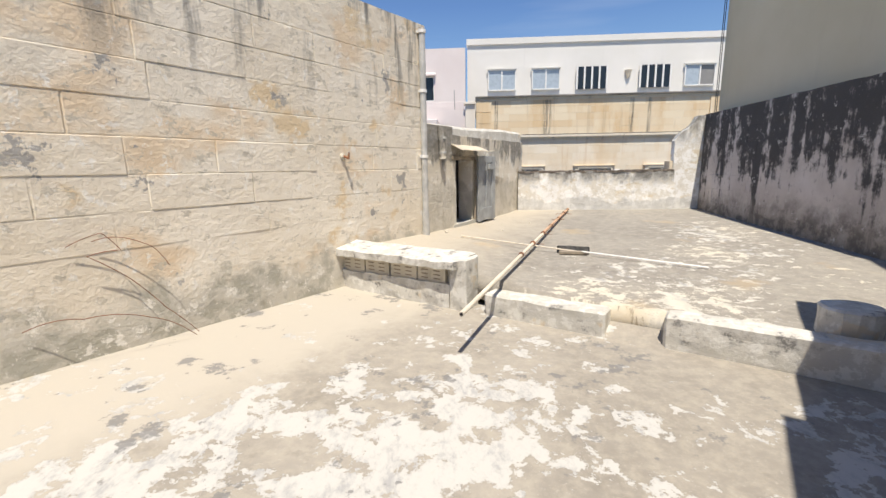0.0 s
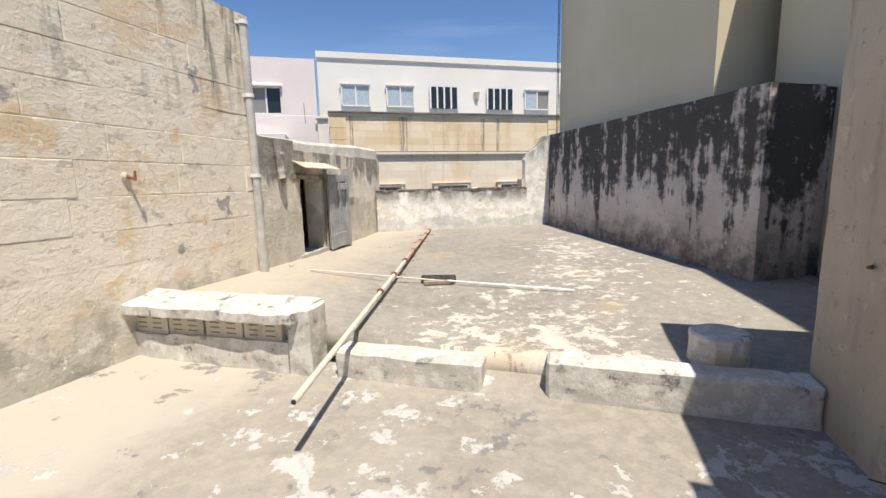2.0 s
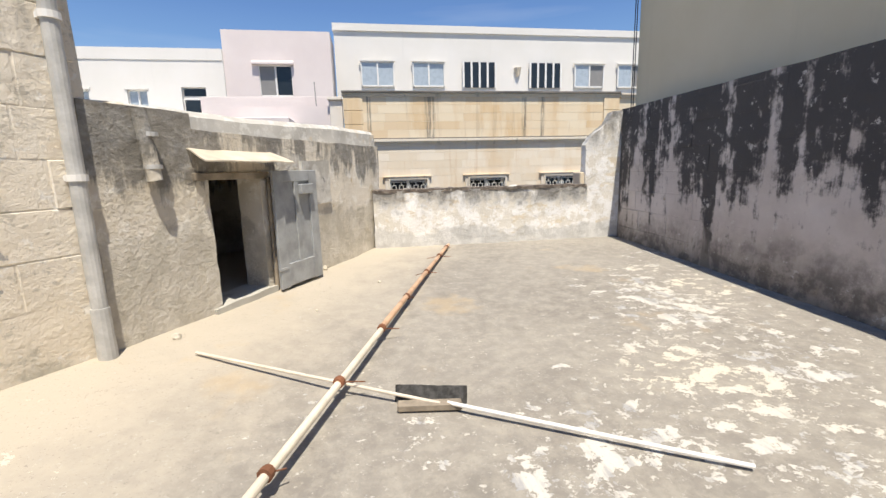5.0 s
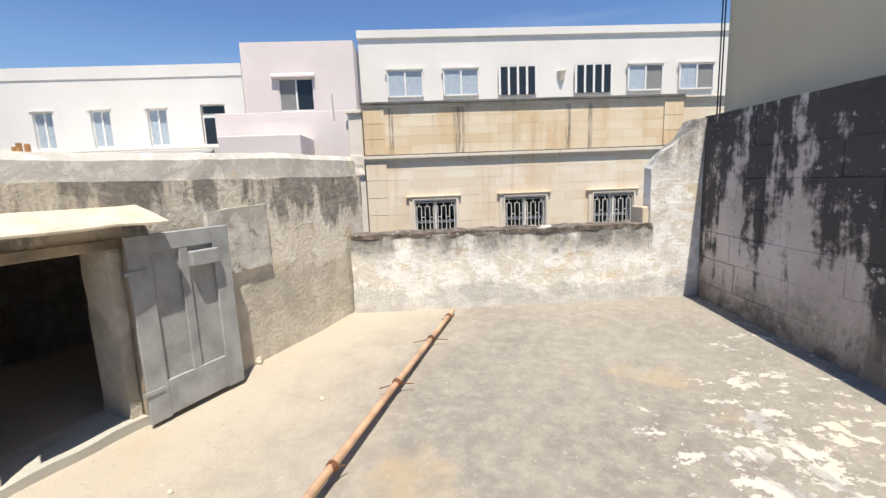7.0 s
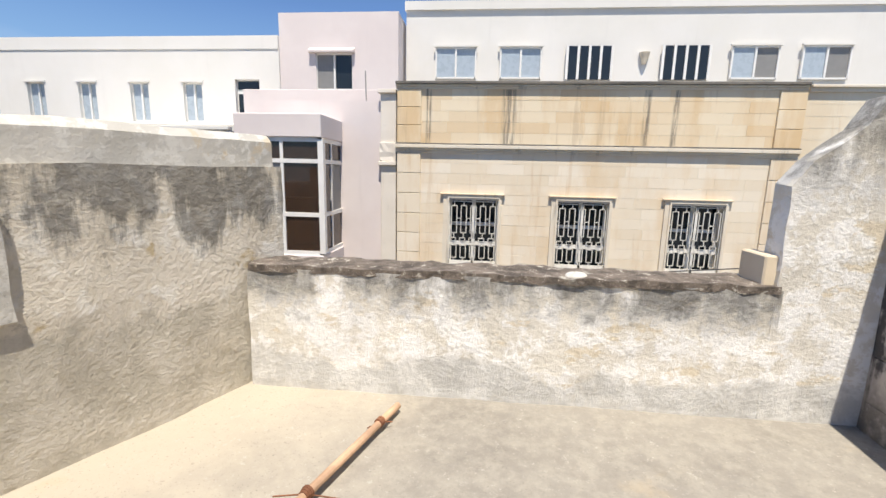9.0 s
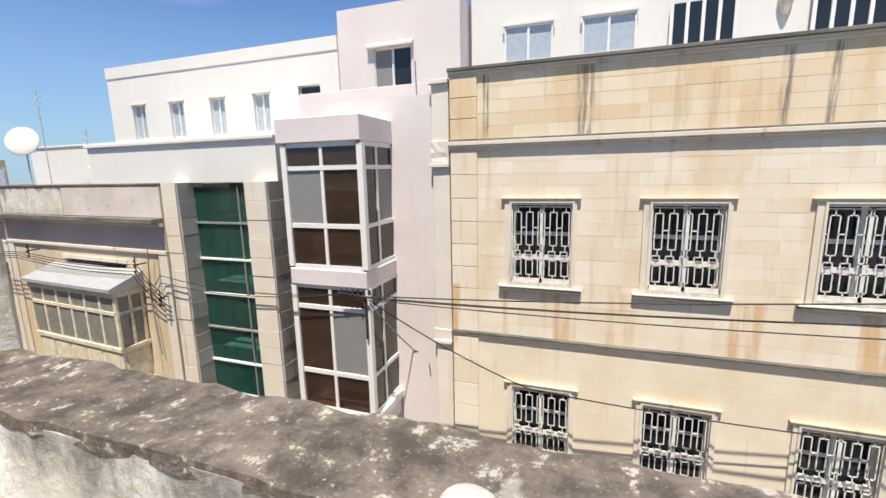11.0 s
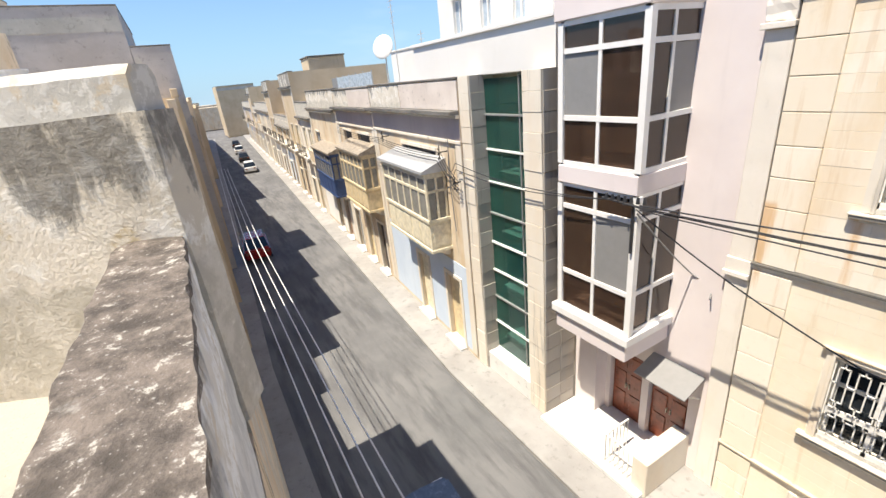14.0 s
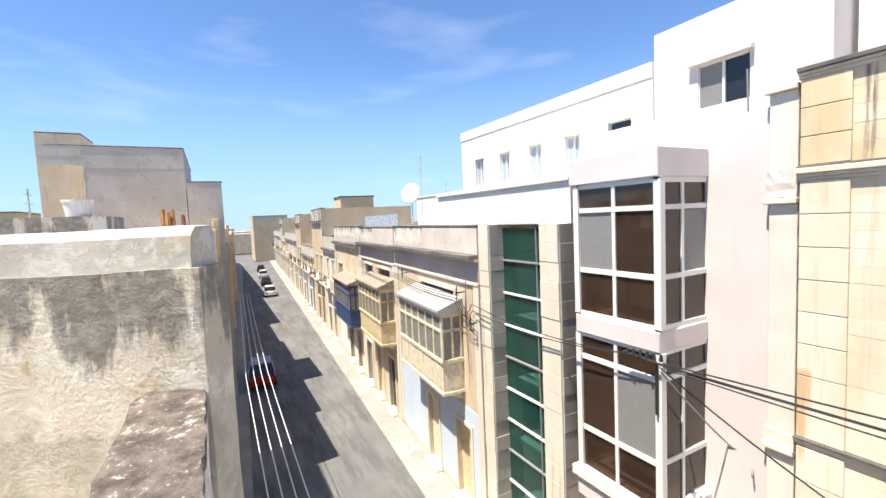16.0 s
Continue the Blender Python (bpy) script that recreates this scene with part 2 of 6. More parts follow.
def roof_screed():
    """Sun-bleached roof screed: grey-brown wear, pale dust by the walls, flakes of white coating."""
    n = Nodes("roof_screed")
    big, mid, fine = n.noise(0.55, 5), n.noise(2.6, 9, 0.62, warp=0.4), n.noise(45, 5)
    c = n.mix(n.band(big, 0.34, 0.66), (0.212, 0.193, 0.167), (0.28, 0.256, 0.22))
    c = n.mix(n.band(mid, 0.4, 0.7, 0, 0.6), c, (0.275, 0.255, 0.222))
    x, y = n.axis(0), n.axis(1)
    edge = n.calc("SUBTRACT", n.calc("MULTIPLY", y, 0.45), x)
    dust = n.band(n.calc("ADD", edge, n.calc("MULTIPLY", mid, 1.6)), 1.5, 3.2)
    c = n.mix(n.band(n.noise(9, 9, 0.75), 0.38, 0.66, 0, 0.55), c, (0.39, 0.36, 0.30))
    c = n.mix(n.band(n.noise(3.1, 8, 0.7, n.at(shift=(3, 9, 0))), 0.55, 0.70, 0, 0.6), c, (0.19, 0.175, 0.15))
    c = n.mix(n.calc("MULTIPLY", dust, 0.85), c, (0.46, 0.405, 0.32))
    far = n.calc("ABSOLUTE", n.calc("SUBTRACT", n.calc("SUBTRACT", x, 0.85), n.calc("MULTIPLY", y, 0.70)))
    zone = n.band(far, 0.1, 1.7, 0.075, -0.075)
    zone = n.calc("ADD", zone, n.band(y, 1.0, 4.6, 0.0, -0.10))
    zone = n.calc("ADD", zone, n.band(n.noise(0.7, 3, 0.5, n.at(shift=(2.1, 3.3, 0))), 0.35, 0.65, -0.05, 0.05))
    flake = n.calc("ADD", n.noise(4.6, 11, 0.70, n.at((1, 1.25, 0.2), 0.4, (5, 5, 0)), 0.15), zone)
    small = n.calc("ADD", n.noise(13, 10, 0.72, n.at((1, 1.2, 0.2), 0.4, (2, 7, 0)), 0.1), n.calc("MULTIPLY", zone, 0.55))
    f = n.calc("MAXIMUM", n.band(flake, 0.575, 0.587), n.band(small, 0.60, 0.615, 0, 0.8))
    scratch = n.noise(1.0, 6, 0.7, n.at((9, 2.0, 1), 0.5))
    coat = n.mix(n.band(scratch, 0.47, 0.62), (0.56, 0.53, 0.47), (0.34, 0.335, 0.325))
    coat = n.mix(n.band(big, 0.45, 0.6), coat, (0.58, 0.53, 0.43))
    c = n.mix(f, c, coat)
    c = n.mix(n.band(fine, 0.60, 0.72, 0, 0.4), c, (0.46, 0.43, 0.37))
    c = n.mix(n.band(n.noise(70, 3), 0.62, 0.70, 0, 0.55), c, (0.19, 0.17, 0.145))
    c = n.mix(n.band(n.noise(19, 9, 0.8, n.at(shift=(7, 2, 0))), 0.60, 0.63, 0, 0.6), c, (0.47, 0.445, 0.39))
    c = n.mix(n.band(n.noise(23, 9, 0.8, n.at(shift=(1, 8, 0))), 0.36, 0.40, 0.45, 0), c, (0.17, 0.155, 0.13))
    c = n.mix(n.band(n.noise(1.1, 5, 0.6, n.at(shift=(6, 3, 0))), 0.60, 0.72, 0, 0.45), c, (0.44, 0.33, 0.19))
    return n.done(c, 0.9, n.calc("ADD", n.calc("MULTIPLY", f, 0.5), n.calc("MULTIPLY", fine, 0.4)), 0.5, 0.008)


def low_screed():
    """The lower roof: pale dust along the wall, broad scraped white coating, grey-brown wear."""
    n = Nodes("low_roof_screed")
    big, mid, fine = n.noise(0.8, 5), n.noise(2.6, 9, 0.62, warp=0.4), n.noise(45, 5)
    c = n.mix(n.band(big, 0.34, 0.66), (0.255, 0.23, 0.195), (0.33, 0.30, 0.255))
    wall = n.calc("ADD", n.calc("MULTIPLY", n.axis(0), 0.857), n.calc("MULTIPLY", n.axis(1), -0.514))   # metres from the long wall
    dust = n.band(n.calc("ADD", wall, n.calc("MULTIPLY", mid, 0.9)), -1.2, -0.35, 1, 0)
    c = n.mix(n.band(n.noise(9, 9, 0.75), 0.38, 0.66, 0, 0.55), c, (0.41, 0.37, 0.30))
    c = n.mix(n.band(n.noise(3.1, 8, 0.7, n.at(shift=(3, 9, 0))), 0.55, 0.70, 0, 0.6), c, (0.20, 0.18, 0.15))
    c = n.mix(n.calc("MULTIPLY", dust, 0.95), c, (0.44, 0.40, 0.335))
    zone = n.calc("ADD", n.band(n.calc("ABSOLUTE", n.calc("ADD", wall, 0.15)), 0.25, 1.6, 0.085, 0.012), n.band(n.noise(0.9, 3), 0.35, 0.65, -0.04, 0.04))
    zone = n.calc("ADD", zone, n.band(n.axis(1), -2.1, -1.1, 0.02, -0.065))
    flake = n.calc("ADD", n.noise(4.0, 11, 0.70, n.at(shift=(5, 5, 0)), 0.15), zone)
    f = n.band(flake, 0.565, 0.58)
    scratch = n.noise(1.0, 9, 0.8, n.at((9, 5.0, 1), 0.9))
    coat = n.mix(n.band(scratch, 0.47, 0.66), (0.49, 0.475, 0.44), (0.34, 0.335, 0.325))
    c = n.mix(f, c, coat)
    c = n.mix(n.calc("MULTIPLY", n.band(n.noise(2.8, 8, 0.7, n.at(shift=(8, 1, 0))), 0.59, 0.63), 0.8), c, (0.17, 0.165, 0.16))
    c = n.mix(n.band(fine, 0.60, 0.72, 0, 0.4), c, (0.46, 0.43, 0.37))
    return n.done(c, 0.9, n.calc("ADD", n.calc("MULTIPLY", f, 0.5), n.calc("MULTIPLY", fine, 0.4)), 0.5, 0.008)


def limestone(name, a, b, orange, stain=0.5, each=True, run=(0.18, 0.16, 0.13), rust=None, black=()):
    """Soft globigerina stone, each block of its own shade, with rust-orange weathering and drips."""
    n = Nodes(name)
    big, mid, fine = n.noise(0.8, 5), n.noise(6, 7), n.noise(60, 4)
    c = n.mix(n.each() if each else n.band(big, 0.3, 0.7), a, b)
    c = n.mix(n.band(n.noise(1.0, 6, 0.6, n.at((1.2, 1.2, 0.35))), 0.44, 0.64, 0, orange), c, (0.62, 0.40, 0.17))
    drip = n.noise(1.0, 7, 0.65, n.at((4.0, 4.0, 0.3), shift=(7, 0, 0)))
    c = n.mix(n.band(drip, 0.57, 0.66, 0, stain), c, run)
    c = n.mix(n.band(mid, 0.6, 0.75, 0, 0.25), c, tuple(v * 0.72 for v in a))
    if rust:
        runs = n.band(n.noise(1.0, 6, 0.6, n.at((1.7, 1.7, 0.16), shift=(3, 0, 1))), 0.50, 0.62)
        c = n.mix(n.calc("MULTIPLY", n.calc("MULTIPLY", runs, n.band(n.axis(2), rust - 0.12, rust, 1, 0)), 0.7), c, (0.60, 0.35, 0.14))
    for x, wide in black:
        near = n.band(n.calc("ABSOLUTE", n.calc("SUBTRACT", n.axis(0), x)), wide * 0.3, wide, 1, 0)
        streak = n.band(n.noise(1.0, 7, 0.65, n.at((14, 14, 0.8))), 0.40, 0.60)
        c = n.mix(n.calc("MULTIPLY", n.calc("MULTIPLY", near, streak), 0.85), c, (0.15, 0.13, 0.11))
    return n.done(c, 0.9, n.calc("ADD", mid, fine), 0.25, 0.006)


def asphalt():
    n = Nodes("asphalt")
    big, mid, fine = n.noise(0.25, 5), n.noise(1.0, 7, 0.65, n.at((0.35, 2.0, 1), -0.05)), n.noise(90, 3)
    c = n.mix(n.band(big, 0.35, 0.65), (0.13, 0.128, 0.125), (0.185, 0.18, 0.172))
    c = n.mix(n.band(mid, 0.42, 0.66), c, (0.10, 0.098, 0.096))
    c = n.mix(n.band(fine, 0.58, 0.7, 0, 0.5), c, (0.24, 0.235, 0.225))
    return n.done(c, 0.88, fine, 0.4, 0.006)


def concrete(name, a, b):
    n = Nodes(name)
    big, mid, fine = n.noise(0.7, 5), n.noise(4, 8, 0.7), n.noise(50, 4)
    c = n.mix(n.band(big, 0.3, 0.7), a, b)
    c = n.mix(n.band(mid, 0.55, 0.68, 0, 0.6), c, tuple(v * 0.6 for v in a))
    c = n.mix(n.band(fine, 0.6, 0.72, 0, 0.4), c, tuple(min(1, v * 1.25) for v in b))
    return n.done(c, 0.92, n.calc("ADD", mid, n.calc("MULTIPLY", fine, 0.4)), 0.4, 0.012)


def painted_wall(name, a, b, dirt=0.35):
    """Smooth masonry paint with faint runs of dirt."""
    n = Nodes(name)
    big, fine = n.noise(0.5, 5), n.noise(40, 4)
    c = n.mix(n.band(big, 0.3, 0.7), a, b)
    drip = n.noise(1.0, 6, 0.6, n.at((2.2, 2.2, 0.2)))
    c = n.mix(n.band(drip, 0.58, 0.78, 0, dirt), c, tuple(v * 0.55 for v in a))
    return n.done(c, 0.85, fine, 0.2, 0.004)


def flaked_cement(name="whitewashed_cement", lo=0.36, hi=0.46):
    """Whitewashed cement, flaked to grey and blackened in blotches."""
    n = Nodes(name)
    big, mid, fine = n.noise(2.0, 6), n.noise(9, 9, 0.72), n.noise(60, 4)
    c = n.mix(n.band(big, 0.3, 0.7), (0.46, 0.44, 0.39), (0.56, 0.535, 0.485))
    c = n.mix(n.band(mid, 0.50, 0.56), c, (0.62, 0.60, 0.55))
    c = n.mix(n.calc("MULTIPLY", n.band(mid, lo, hi, 1, 0), n.band(big, 0.45, 0.55)), c, (0.20, 0.192, 0.18))
    c = n.mix(n.band(n.noise(3.3, 7, 0.65, n.at(shift=(4, 4, 4))), 0.60, 0.66, 0, 0.8), c, (0.55, 0.46, 0.33))
    return n.done(c, 0.92, n.calc("ADD", mid, n.calc("MULTIPLY", fine, 0.4)), 0.5, 0.014)


def hut_render():
    """Beige render, scuffed, with grey-brown dirt streaks; toned darker for its shaded side."""
    n = Nodes("hut_render")
    big, mid, fine = n.noise(0.9, 6), n.noise(5, 9, 0.72), n.noise(45, 4)
    c = n.mix(n.band(big, 0.35, 0.65), (0.36, 0.315, 0.245), (0.46, 0.41, 0.325))
    c = n.mix(n.band(n.noise(1.0, 8, 0.66, n.at((3.2, 3.2, 0.45))), 0.50, 0.66, 0, 0.7), c, (0.21, 0.185, 0.15))
    c = n.mix(n.band(mid, 0.58, 0.63, 0, 0.6), c, (0.54, 0.49, 0.40))
    c = n.mix(n.band(n.noise(14, 9, 0.78), 0.37, 0.42, 0.6, 0), c, (0.22, 0.19, 0.15))
    return n.done(c, 0.93, n.calc("ADD", mid, n.calc("MULTIPLY", fine, 0.35)), 0.7, 0.02)


def glass(name, tint, rough=0.04, clear=0.0):
    n = Nodes(name)
    w = n.noise(1.2, 3)
    c = n.mix(n.band(w, 0.3, 0.7), tuple(v * 0.8 for v in tint), tint)
    return n.done(c, rough, w, 0.03, 0.01, Transmission_Weight=clear, IOR=1.5)


M = dict(
    limewash=limewash(), stained=stained(), weathered=weathered(), parapet=parapet_plaster(), lichen=lichen(),
    roof=roof_screed(), low_roof=low_screed(),
    stone=limestone("yellow_limestone", (0.74, 0.64, 0.49), (0.81, 0.73, 0.60), 0.30, 0.3, True, (0.56, 0.38, 0.20), -1.05),
    fascia=limestone("orange_limestone", (0.72, 0.56, 0.36), (0.80, 0.69, 0.51), 0.45, 0.30, True, (0.42, 0.30, 0.18), None, ((2.14, 0.24), (0.02, 0.10), (5.6, 0.12), (6.3, 0.10))),
    trim=limestone("limestone_trim", (0.69, 0.62, 0.51), (0.74, 0.68, 0.57), 0.15, 0.35, False),
    pale_trim=limestone("pale_limestone_trim", (0.70, 0.64, 0.55), (0.76, 0.70, 0.61), 0.10, 0.15, False, (0.50, 0.40, 0.28)),
    mortar=plain("pale_mortar", (0.80, 0.73, 0.60), 0.9),
    dark_cap=concrete("blackened_coping_and_shade", (0.10, 0.095, 0.085), (0.22, 0.20, 0.17)),
    old_stone=limestone("old_limestone", (0.58, 0.47, 0.33), (0.70, 0.60, 0.45), 0.35, 0.6, False),
    tan=painted_wall("tan_wall", (0.52, 0.40, 0.25), (0.60, 0.48, 0.32)),
    white=painted_wall("white_masonry", (0.70, 0.675, 0.62), (0.74, 0.715, 0.67), 0.15),
    pink=painted_wall("pale_pink_render", (0.67, 0.595, 0.57), (0.73, 0.66, 0.63), 0.15),
    beige=painted_wall("beige_render", (0.58, 0.51, 0.36), (0.64, 0.57, 0.42), 0.2),
    grey_wall=concrete("grey_cement_wall", (0.40, 0.37, 0.34), (0.48, 0.45, 0.42)),
    asphalt=asphalt(),
    pavement=concrete("pavement_concrete", (0.27, 0.255, 0.235), (0.35, 0.335, 0.31)),
    clad=limestone("split_stone_cladding", (0.34, 0.31, 0.27), (0.48, 0.44, 0.385), 0.12, 0.4),
    marble=concrete("white_marble", (0.64, 0.62, 0.58), (0.72, 0.70, 0.66)),
    cement=flaked_cement(), slab=flaked_cement("blackened_whitewash", 0.38, 0.48),
    skirting=concrete("grey_cement_skirting", (0.40, 0.385, 0.34), (0.52, 0.50, 0.44)),
    upstand=flaked_cement("smooth_lime_upstand", 0.28, 0.34), clay=concrete("hollow_block", (0.50, 0.45, 0.36), (0.60, 0.55, 0.45)),
    hut=hut_render(), parapet_end=parapet_plaster("patched_white_render", 1.30, 1.75),
    pale_lime=concrete("smooth_pale_lime", (0.60, 0.58, 0.525), (0.69, 0.67, 0.61)),
    alu=plain("white_aluminium", (0.80, 0.78, 0.735), 0.4, 0.02),
    brown_glass=glass("brown_glass", (0.10, 0.062, 0.043), 0.03, 0.6),
    dark_glass=glass("dark_glass", (0.02, 0.025, 0.03), 0.05),
    net=plain("grey_insect_screen", (0.24, 0.235, 0.225), 0.6, 0.03),
    green_glass=glass("green_glass", (0.075, 0.23, 0.20), 0.015, 0.85),
    pale_blind=plain("pale_blue_blind", (0.40, 0.46, 0.51), 0.3, 0.02),
    grille=plain("white_painted_iron", (0.80, 0.77, 0.70), 0.5),
    cream_wood=plain("cream_painted_wood", (0.72, 0.58, 0.35), 0.55, 0.1),
    pale_wood=plain("pale_cream_paint", (0.77, 0.69, 0.50), 0.55, 0.1),
    blue_wood=plain("navy_painted_wood", (0.035, 0.07, 0.18), 0.5, 0.1),
    red_wood=plain("red_brown_varnish", (0.24, 0.065, 0.03), 0.35, 0.15),
    grey_wood=plain("grey_painted_wood", (0.36, 0.37, 0.37), 0.6, 0.12),
    bare_wood=plain("weathered_wood", (0.34, 0.285, 0.215), 0.8, 0.2),
    zinc=plain("grey_zinc_sheet", (0.42, 0.42, 0.41), 0.5, 0.06),
    orange_rust=plain("orange_rust", (0.46, 0.24, 0.10), 0.9, 0.25),
    rust=plain("rusty_iron", (0.22, 0.10, 0.05), 0.85, 0.25),
    grey_pipe=plain("grey_pvc", (0.52, 0.51, 0.48), 0.5, 0.12),
    pole=plain("bleached_pole", (0.56, 0.36, 0.23), 0.75, 0.15),
    rope=plain("brown_rope", (0.24, 0.10, 0.05), 0.9, 0.2),
    black=plain("black_rubber", (0.025, 0.025, 0.027), 0.6),
    bristle=plain("dusty_black_bristle", (0.07, 0.068, 0.065), 0.9, 0.3, 30),
    broom_stick=plain("pale_broom_stick", (0.70, 0.62, 0.50), 0.6),
    sheet=plain("cream_sheet_metal", (0.70, 0.61, 0.47), 0.5, 0.1),
    blue_paint=painted_wall("pale_blue_paint", (0.52, 0.60, 0.70), (0.60, 0.67, 0.75), 0.2),
    pane_curtain=plain("curtained_pane", (0.27, 0.26, 0.225), 0.2),
    old_plaster=concrete("patched_pink_plaster", (0.58, 0.50, 0.43), (0.70, 0.62, 0.54)),
    mauve=painted_wall("shaded_mauve_frieze", (0.42, 0.34, 0.30), (0.52, 0.43, 0.38), 0.4),
    slot=plain("slot_shade_tone", (0.27, 0.22, 0.165), 0.9),
    # near-black base colour carries the shade of unlit rooms
    dim=plain("unlit_room_tone", (0.07, 0.055, 0.045), 0.9),
)


# ---- mesh helpers ----
def box(bm, x0, x1, y0, y1, z0, z1, bevel=0.0, m=None):
    mat = Matrix.LocRotScale(((x0 + x1) / 2, (y0 + y1) / 2, (z0 + z1) / 2), None, (abs(x1 - x0), abs(y1 - y0), abs(z1 - z0)))
    r = bmesh.ops.create_cube(bm, size=1, matrix=mat)["verts"]
    if bevel:
        e = list({e for v in r for e in v.link_edges})
        n0 = set(bm.verts) - set(r)
        bmesh.ops.bevel(bm, geom=e, offset=bevel, segments=1, affect="EDGES")
        r = [v for v in bm.verts if v not in n0]
    if m is not None:
        bmesh.ops.transform(bm, matrix=m, verts=r)
    return r


def prism(bm, pts, z0, z1):
    """A plan outline drawn up from z0 to z1; z1 may be a list with a height for each corner."""
    tops = z1 if isinstance(z1, (list, tuple)) else [z1] * len(pts)
    lo = [bm.verts.new((x, y, z0)) for x, y in pts]
    hi = [bm.verts.new((x, y, z)) for (x, y), z in zip(pts, tops)]
    n = len(pts)
    bm.faces.new(lo[::-1])
    bm.faces.new(hi)
    for k in range(n):
        bm.faces.new((lo[k], lo[(k + 1) % n], hi[(k + 1) % n], hi[k]))
    bmesh.ops.recalc_face_normals(bm, faces=bm.faces[:])
    return lo + hi


def rod(bm, a, b, r0, r1=None, sides=8):
    a, b = Vector(a), Vector(b)
    m = Matrix.Translation((a + b) / 2) @ (b - a).to_track_quat("Z", "Y").to_matrix().to_4x4()
    return bmesh.ops.create_cone(bm, cap_ends=True, segments=sides, radius1=r0, radius2=r0 if r1 is None else r1,
                                 depth=(b - a).length, matrix=m)["verts"]


def worn(bm, cut=0.25, amount=0.012, scale=3.0, seed=0.0):
    """Cuts long edges up and pushes the points about, for uneven old masonry."""
    for _ in range(6):
        long = [e for e in bm.edges if e.calc_length() > cut * 1.5]
        if not long:
            break
        bmesh.ops.subdivide_edges(bm, edges=long, cuts=1, use_grid_fill=True)
    off = Vector((seed, seed * 1.7, seed * 0.3))
    for v in bm.verts:
        v.co += amount * noise.noise_vector(v.co * scale + off)


def obj(name, bm, mat, parent=None):
    me = bpy.data.meshes.new(name)
    bm.to_mesh(me)
    bm.free()
    me.materials.append(M[mat] if isinstance(mat, str) else mat)
    ob = new(name, me)
    if parent is not None:
        ob.parent = parent
    return ob


def part(name, bm, mat, parent, label=""):
    return tagged(obj(name, bm, mat, parent), label)


def pbox(name, mat, parent, x0, x1, y0, y1, z0, z1, bevel=0.0, label="", m=None):
    bm = bmesh.new()
    box(bm, x0, x1, y0, y1, z0, z1, bevel, m)
    return part(name, bm, mat, parent, label)


def thing(name, label, category, at=(0, 0, 0), group="", turn=0.0):
    ob = new(name)
    ob.empty_display_size = 0.2
    ob.matrix_world = pose(*at, 0, 0, turn)
    return tagged(ob, label, category, group)


def structure(name, bm, mat, label="", category=""):
    return tagged(obj(name, bm, mat), label, category, kind="structure")


def cable(name, pts, r, mat, label, category="cable", sag=0.0, parent=None):
    """A wire through the points, hanging a little between each two."""
    cu = bpy.data.curves.new(name, "CURVE")
    cu.dimensions, cu.bevel_depth, cu.bevel_resolution = "3D", r, 1
    full = []
    for a, b in zip(pts, pts[1:]):
        a, b = Vector(a), Vector(b)
        for k in range(8):
            s = k / 8
            full.append(a.lerp(b, s) - Vector((0, 0, sag * 4 * s * (1 - s))))
    full.append(Vector(pts[-1]))
    sp = cu.splines.new("POLY")
    sp.points.add(len(full) - 1)
    for p, v in zip(sp.points, full):
        p.co = (*v, 1)
    cu.materials.append(M[mat])
    ob = new(name, cu)
    if parent is not None:
        ob.parent = parent
        return ob
    return tagged(ob, label, category)


# ---- the roof: floors and walls ----
KERB = Vector((-0.9, -0.14))     # a point on the kerb's front line
U = Vector((0.857, -0.514))      # along the kerb blocks
V = Vector((0.514, 0.857))       # along the long cream wall


def roof_z(x, y):
    """The roof falls gently back from the street and rises a little towards the long wall."""
    z = -0.035 * (5.5 - y) + 0.09 * max(0.0, -x - 0.3) + 0.02 * max(0.0, x - 1.5) * (5.5 - y) / 5
    return z


def sheet(name, x0, x1, y0, y1, step, height, mat, keep, label, place=lambda s, v: Vector((s, v))):
    bm = bmesh.new()
    nx, ny = int((x1 - x0) / step) + 1, int((y1 - y0) / step) + 1
    grid = {}
    for i in range(nx):
        for j in range(ny):
            x, y = place(x0 + i * step, y0 + j * step)
            grid[i, j] = bm.verts.new((x, y, height(x, y) + 0.006 * noise.noise(Vector((x * 1.3, y * 1.3, 0)))))
    for i in range(nx - 1):
        for j in range(ny - 1):
            if keep(*place(x0 + (i + 0.5) * step, y0 + (j + 0.5) * step)):
                f = bm.faces.new((grid[i, j], grid[i + 1, j], grid[i + 1, j + 1], grid[i, j + 1]))
                f.smooth = True
    bmesh.ops.delete(bm, geom=[v for v in bm.verts if not v.link_faces], context="VERTS")
    r = bmesh.ops.extrude_face_region(bm, geom=bm.faces[:])
    for v in r["geom"]:
        if isinstance(v, bmesh.types.BMVert):
            v.co.z -= 0.25
    bmesh.ops.recalc_face_normals(bm, faces=bm.faces[:])
    return structure(name, bm, mat, label, "roof floor")


def past_kerb(x, y):
    return (Vector((x, y)) - KERB).dot(V)


sheet("floor_upper_roof", -3.6, 6.0, 0.12, 8.5, 0.1, roof_z, "roof", lambda x, y: y < 5.72 and -3.4 < x < 4.4,
      "worn grey-brown roof screed with flaking white coating", lambda s, v: KERB + U * s + V * v)
sheet("floor_lower_roof", -6.2, 4.4, -7.0, 1.7, 0.1, lambda x, y: -0.45 + 0.03 * max(0, -x - 1.5), "low_roof",
      lambda x, y: past_kerb(x, y) < 0.35, "lower roof screed, dusty and scraped white")


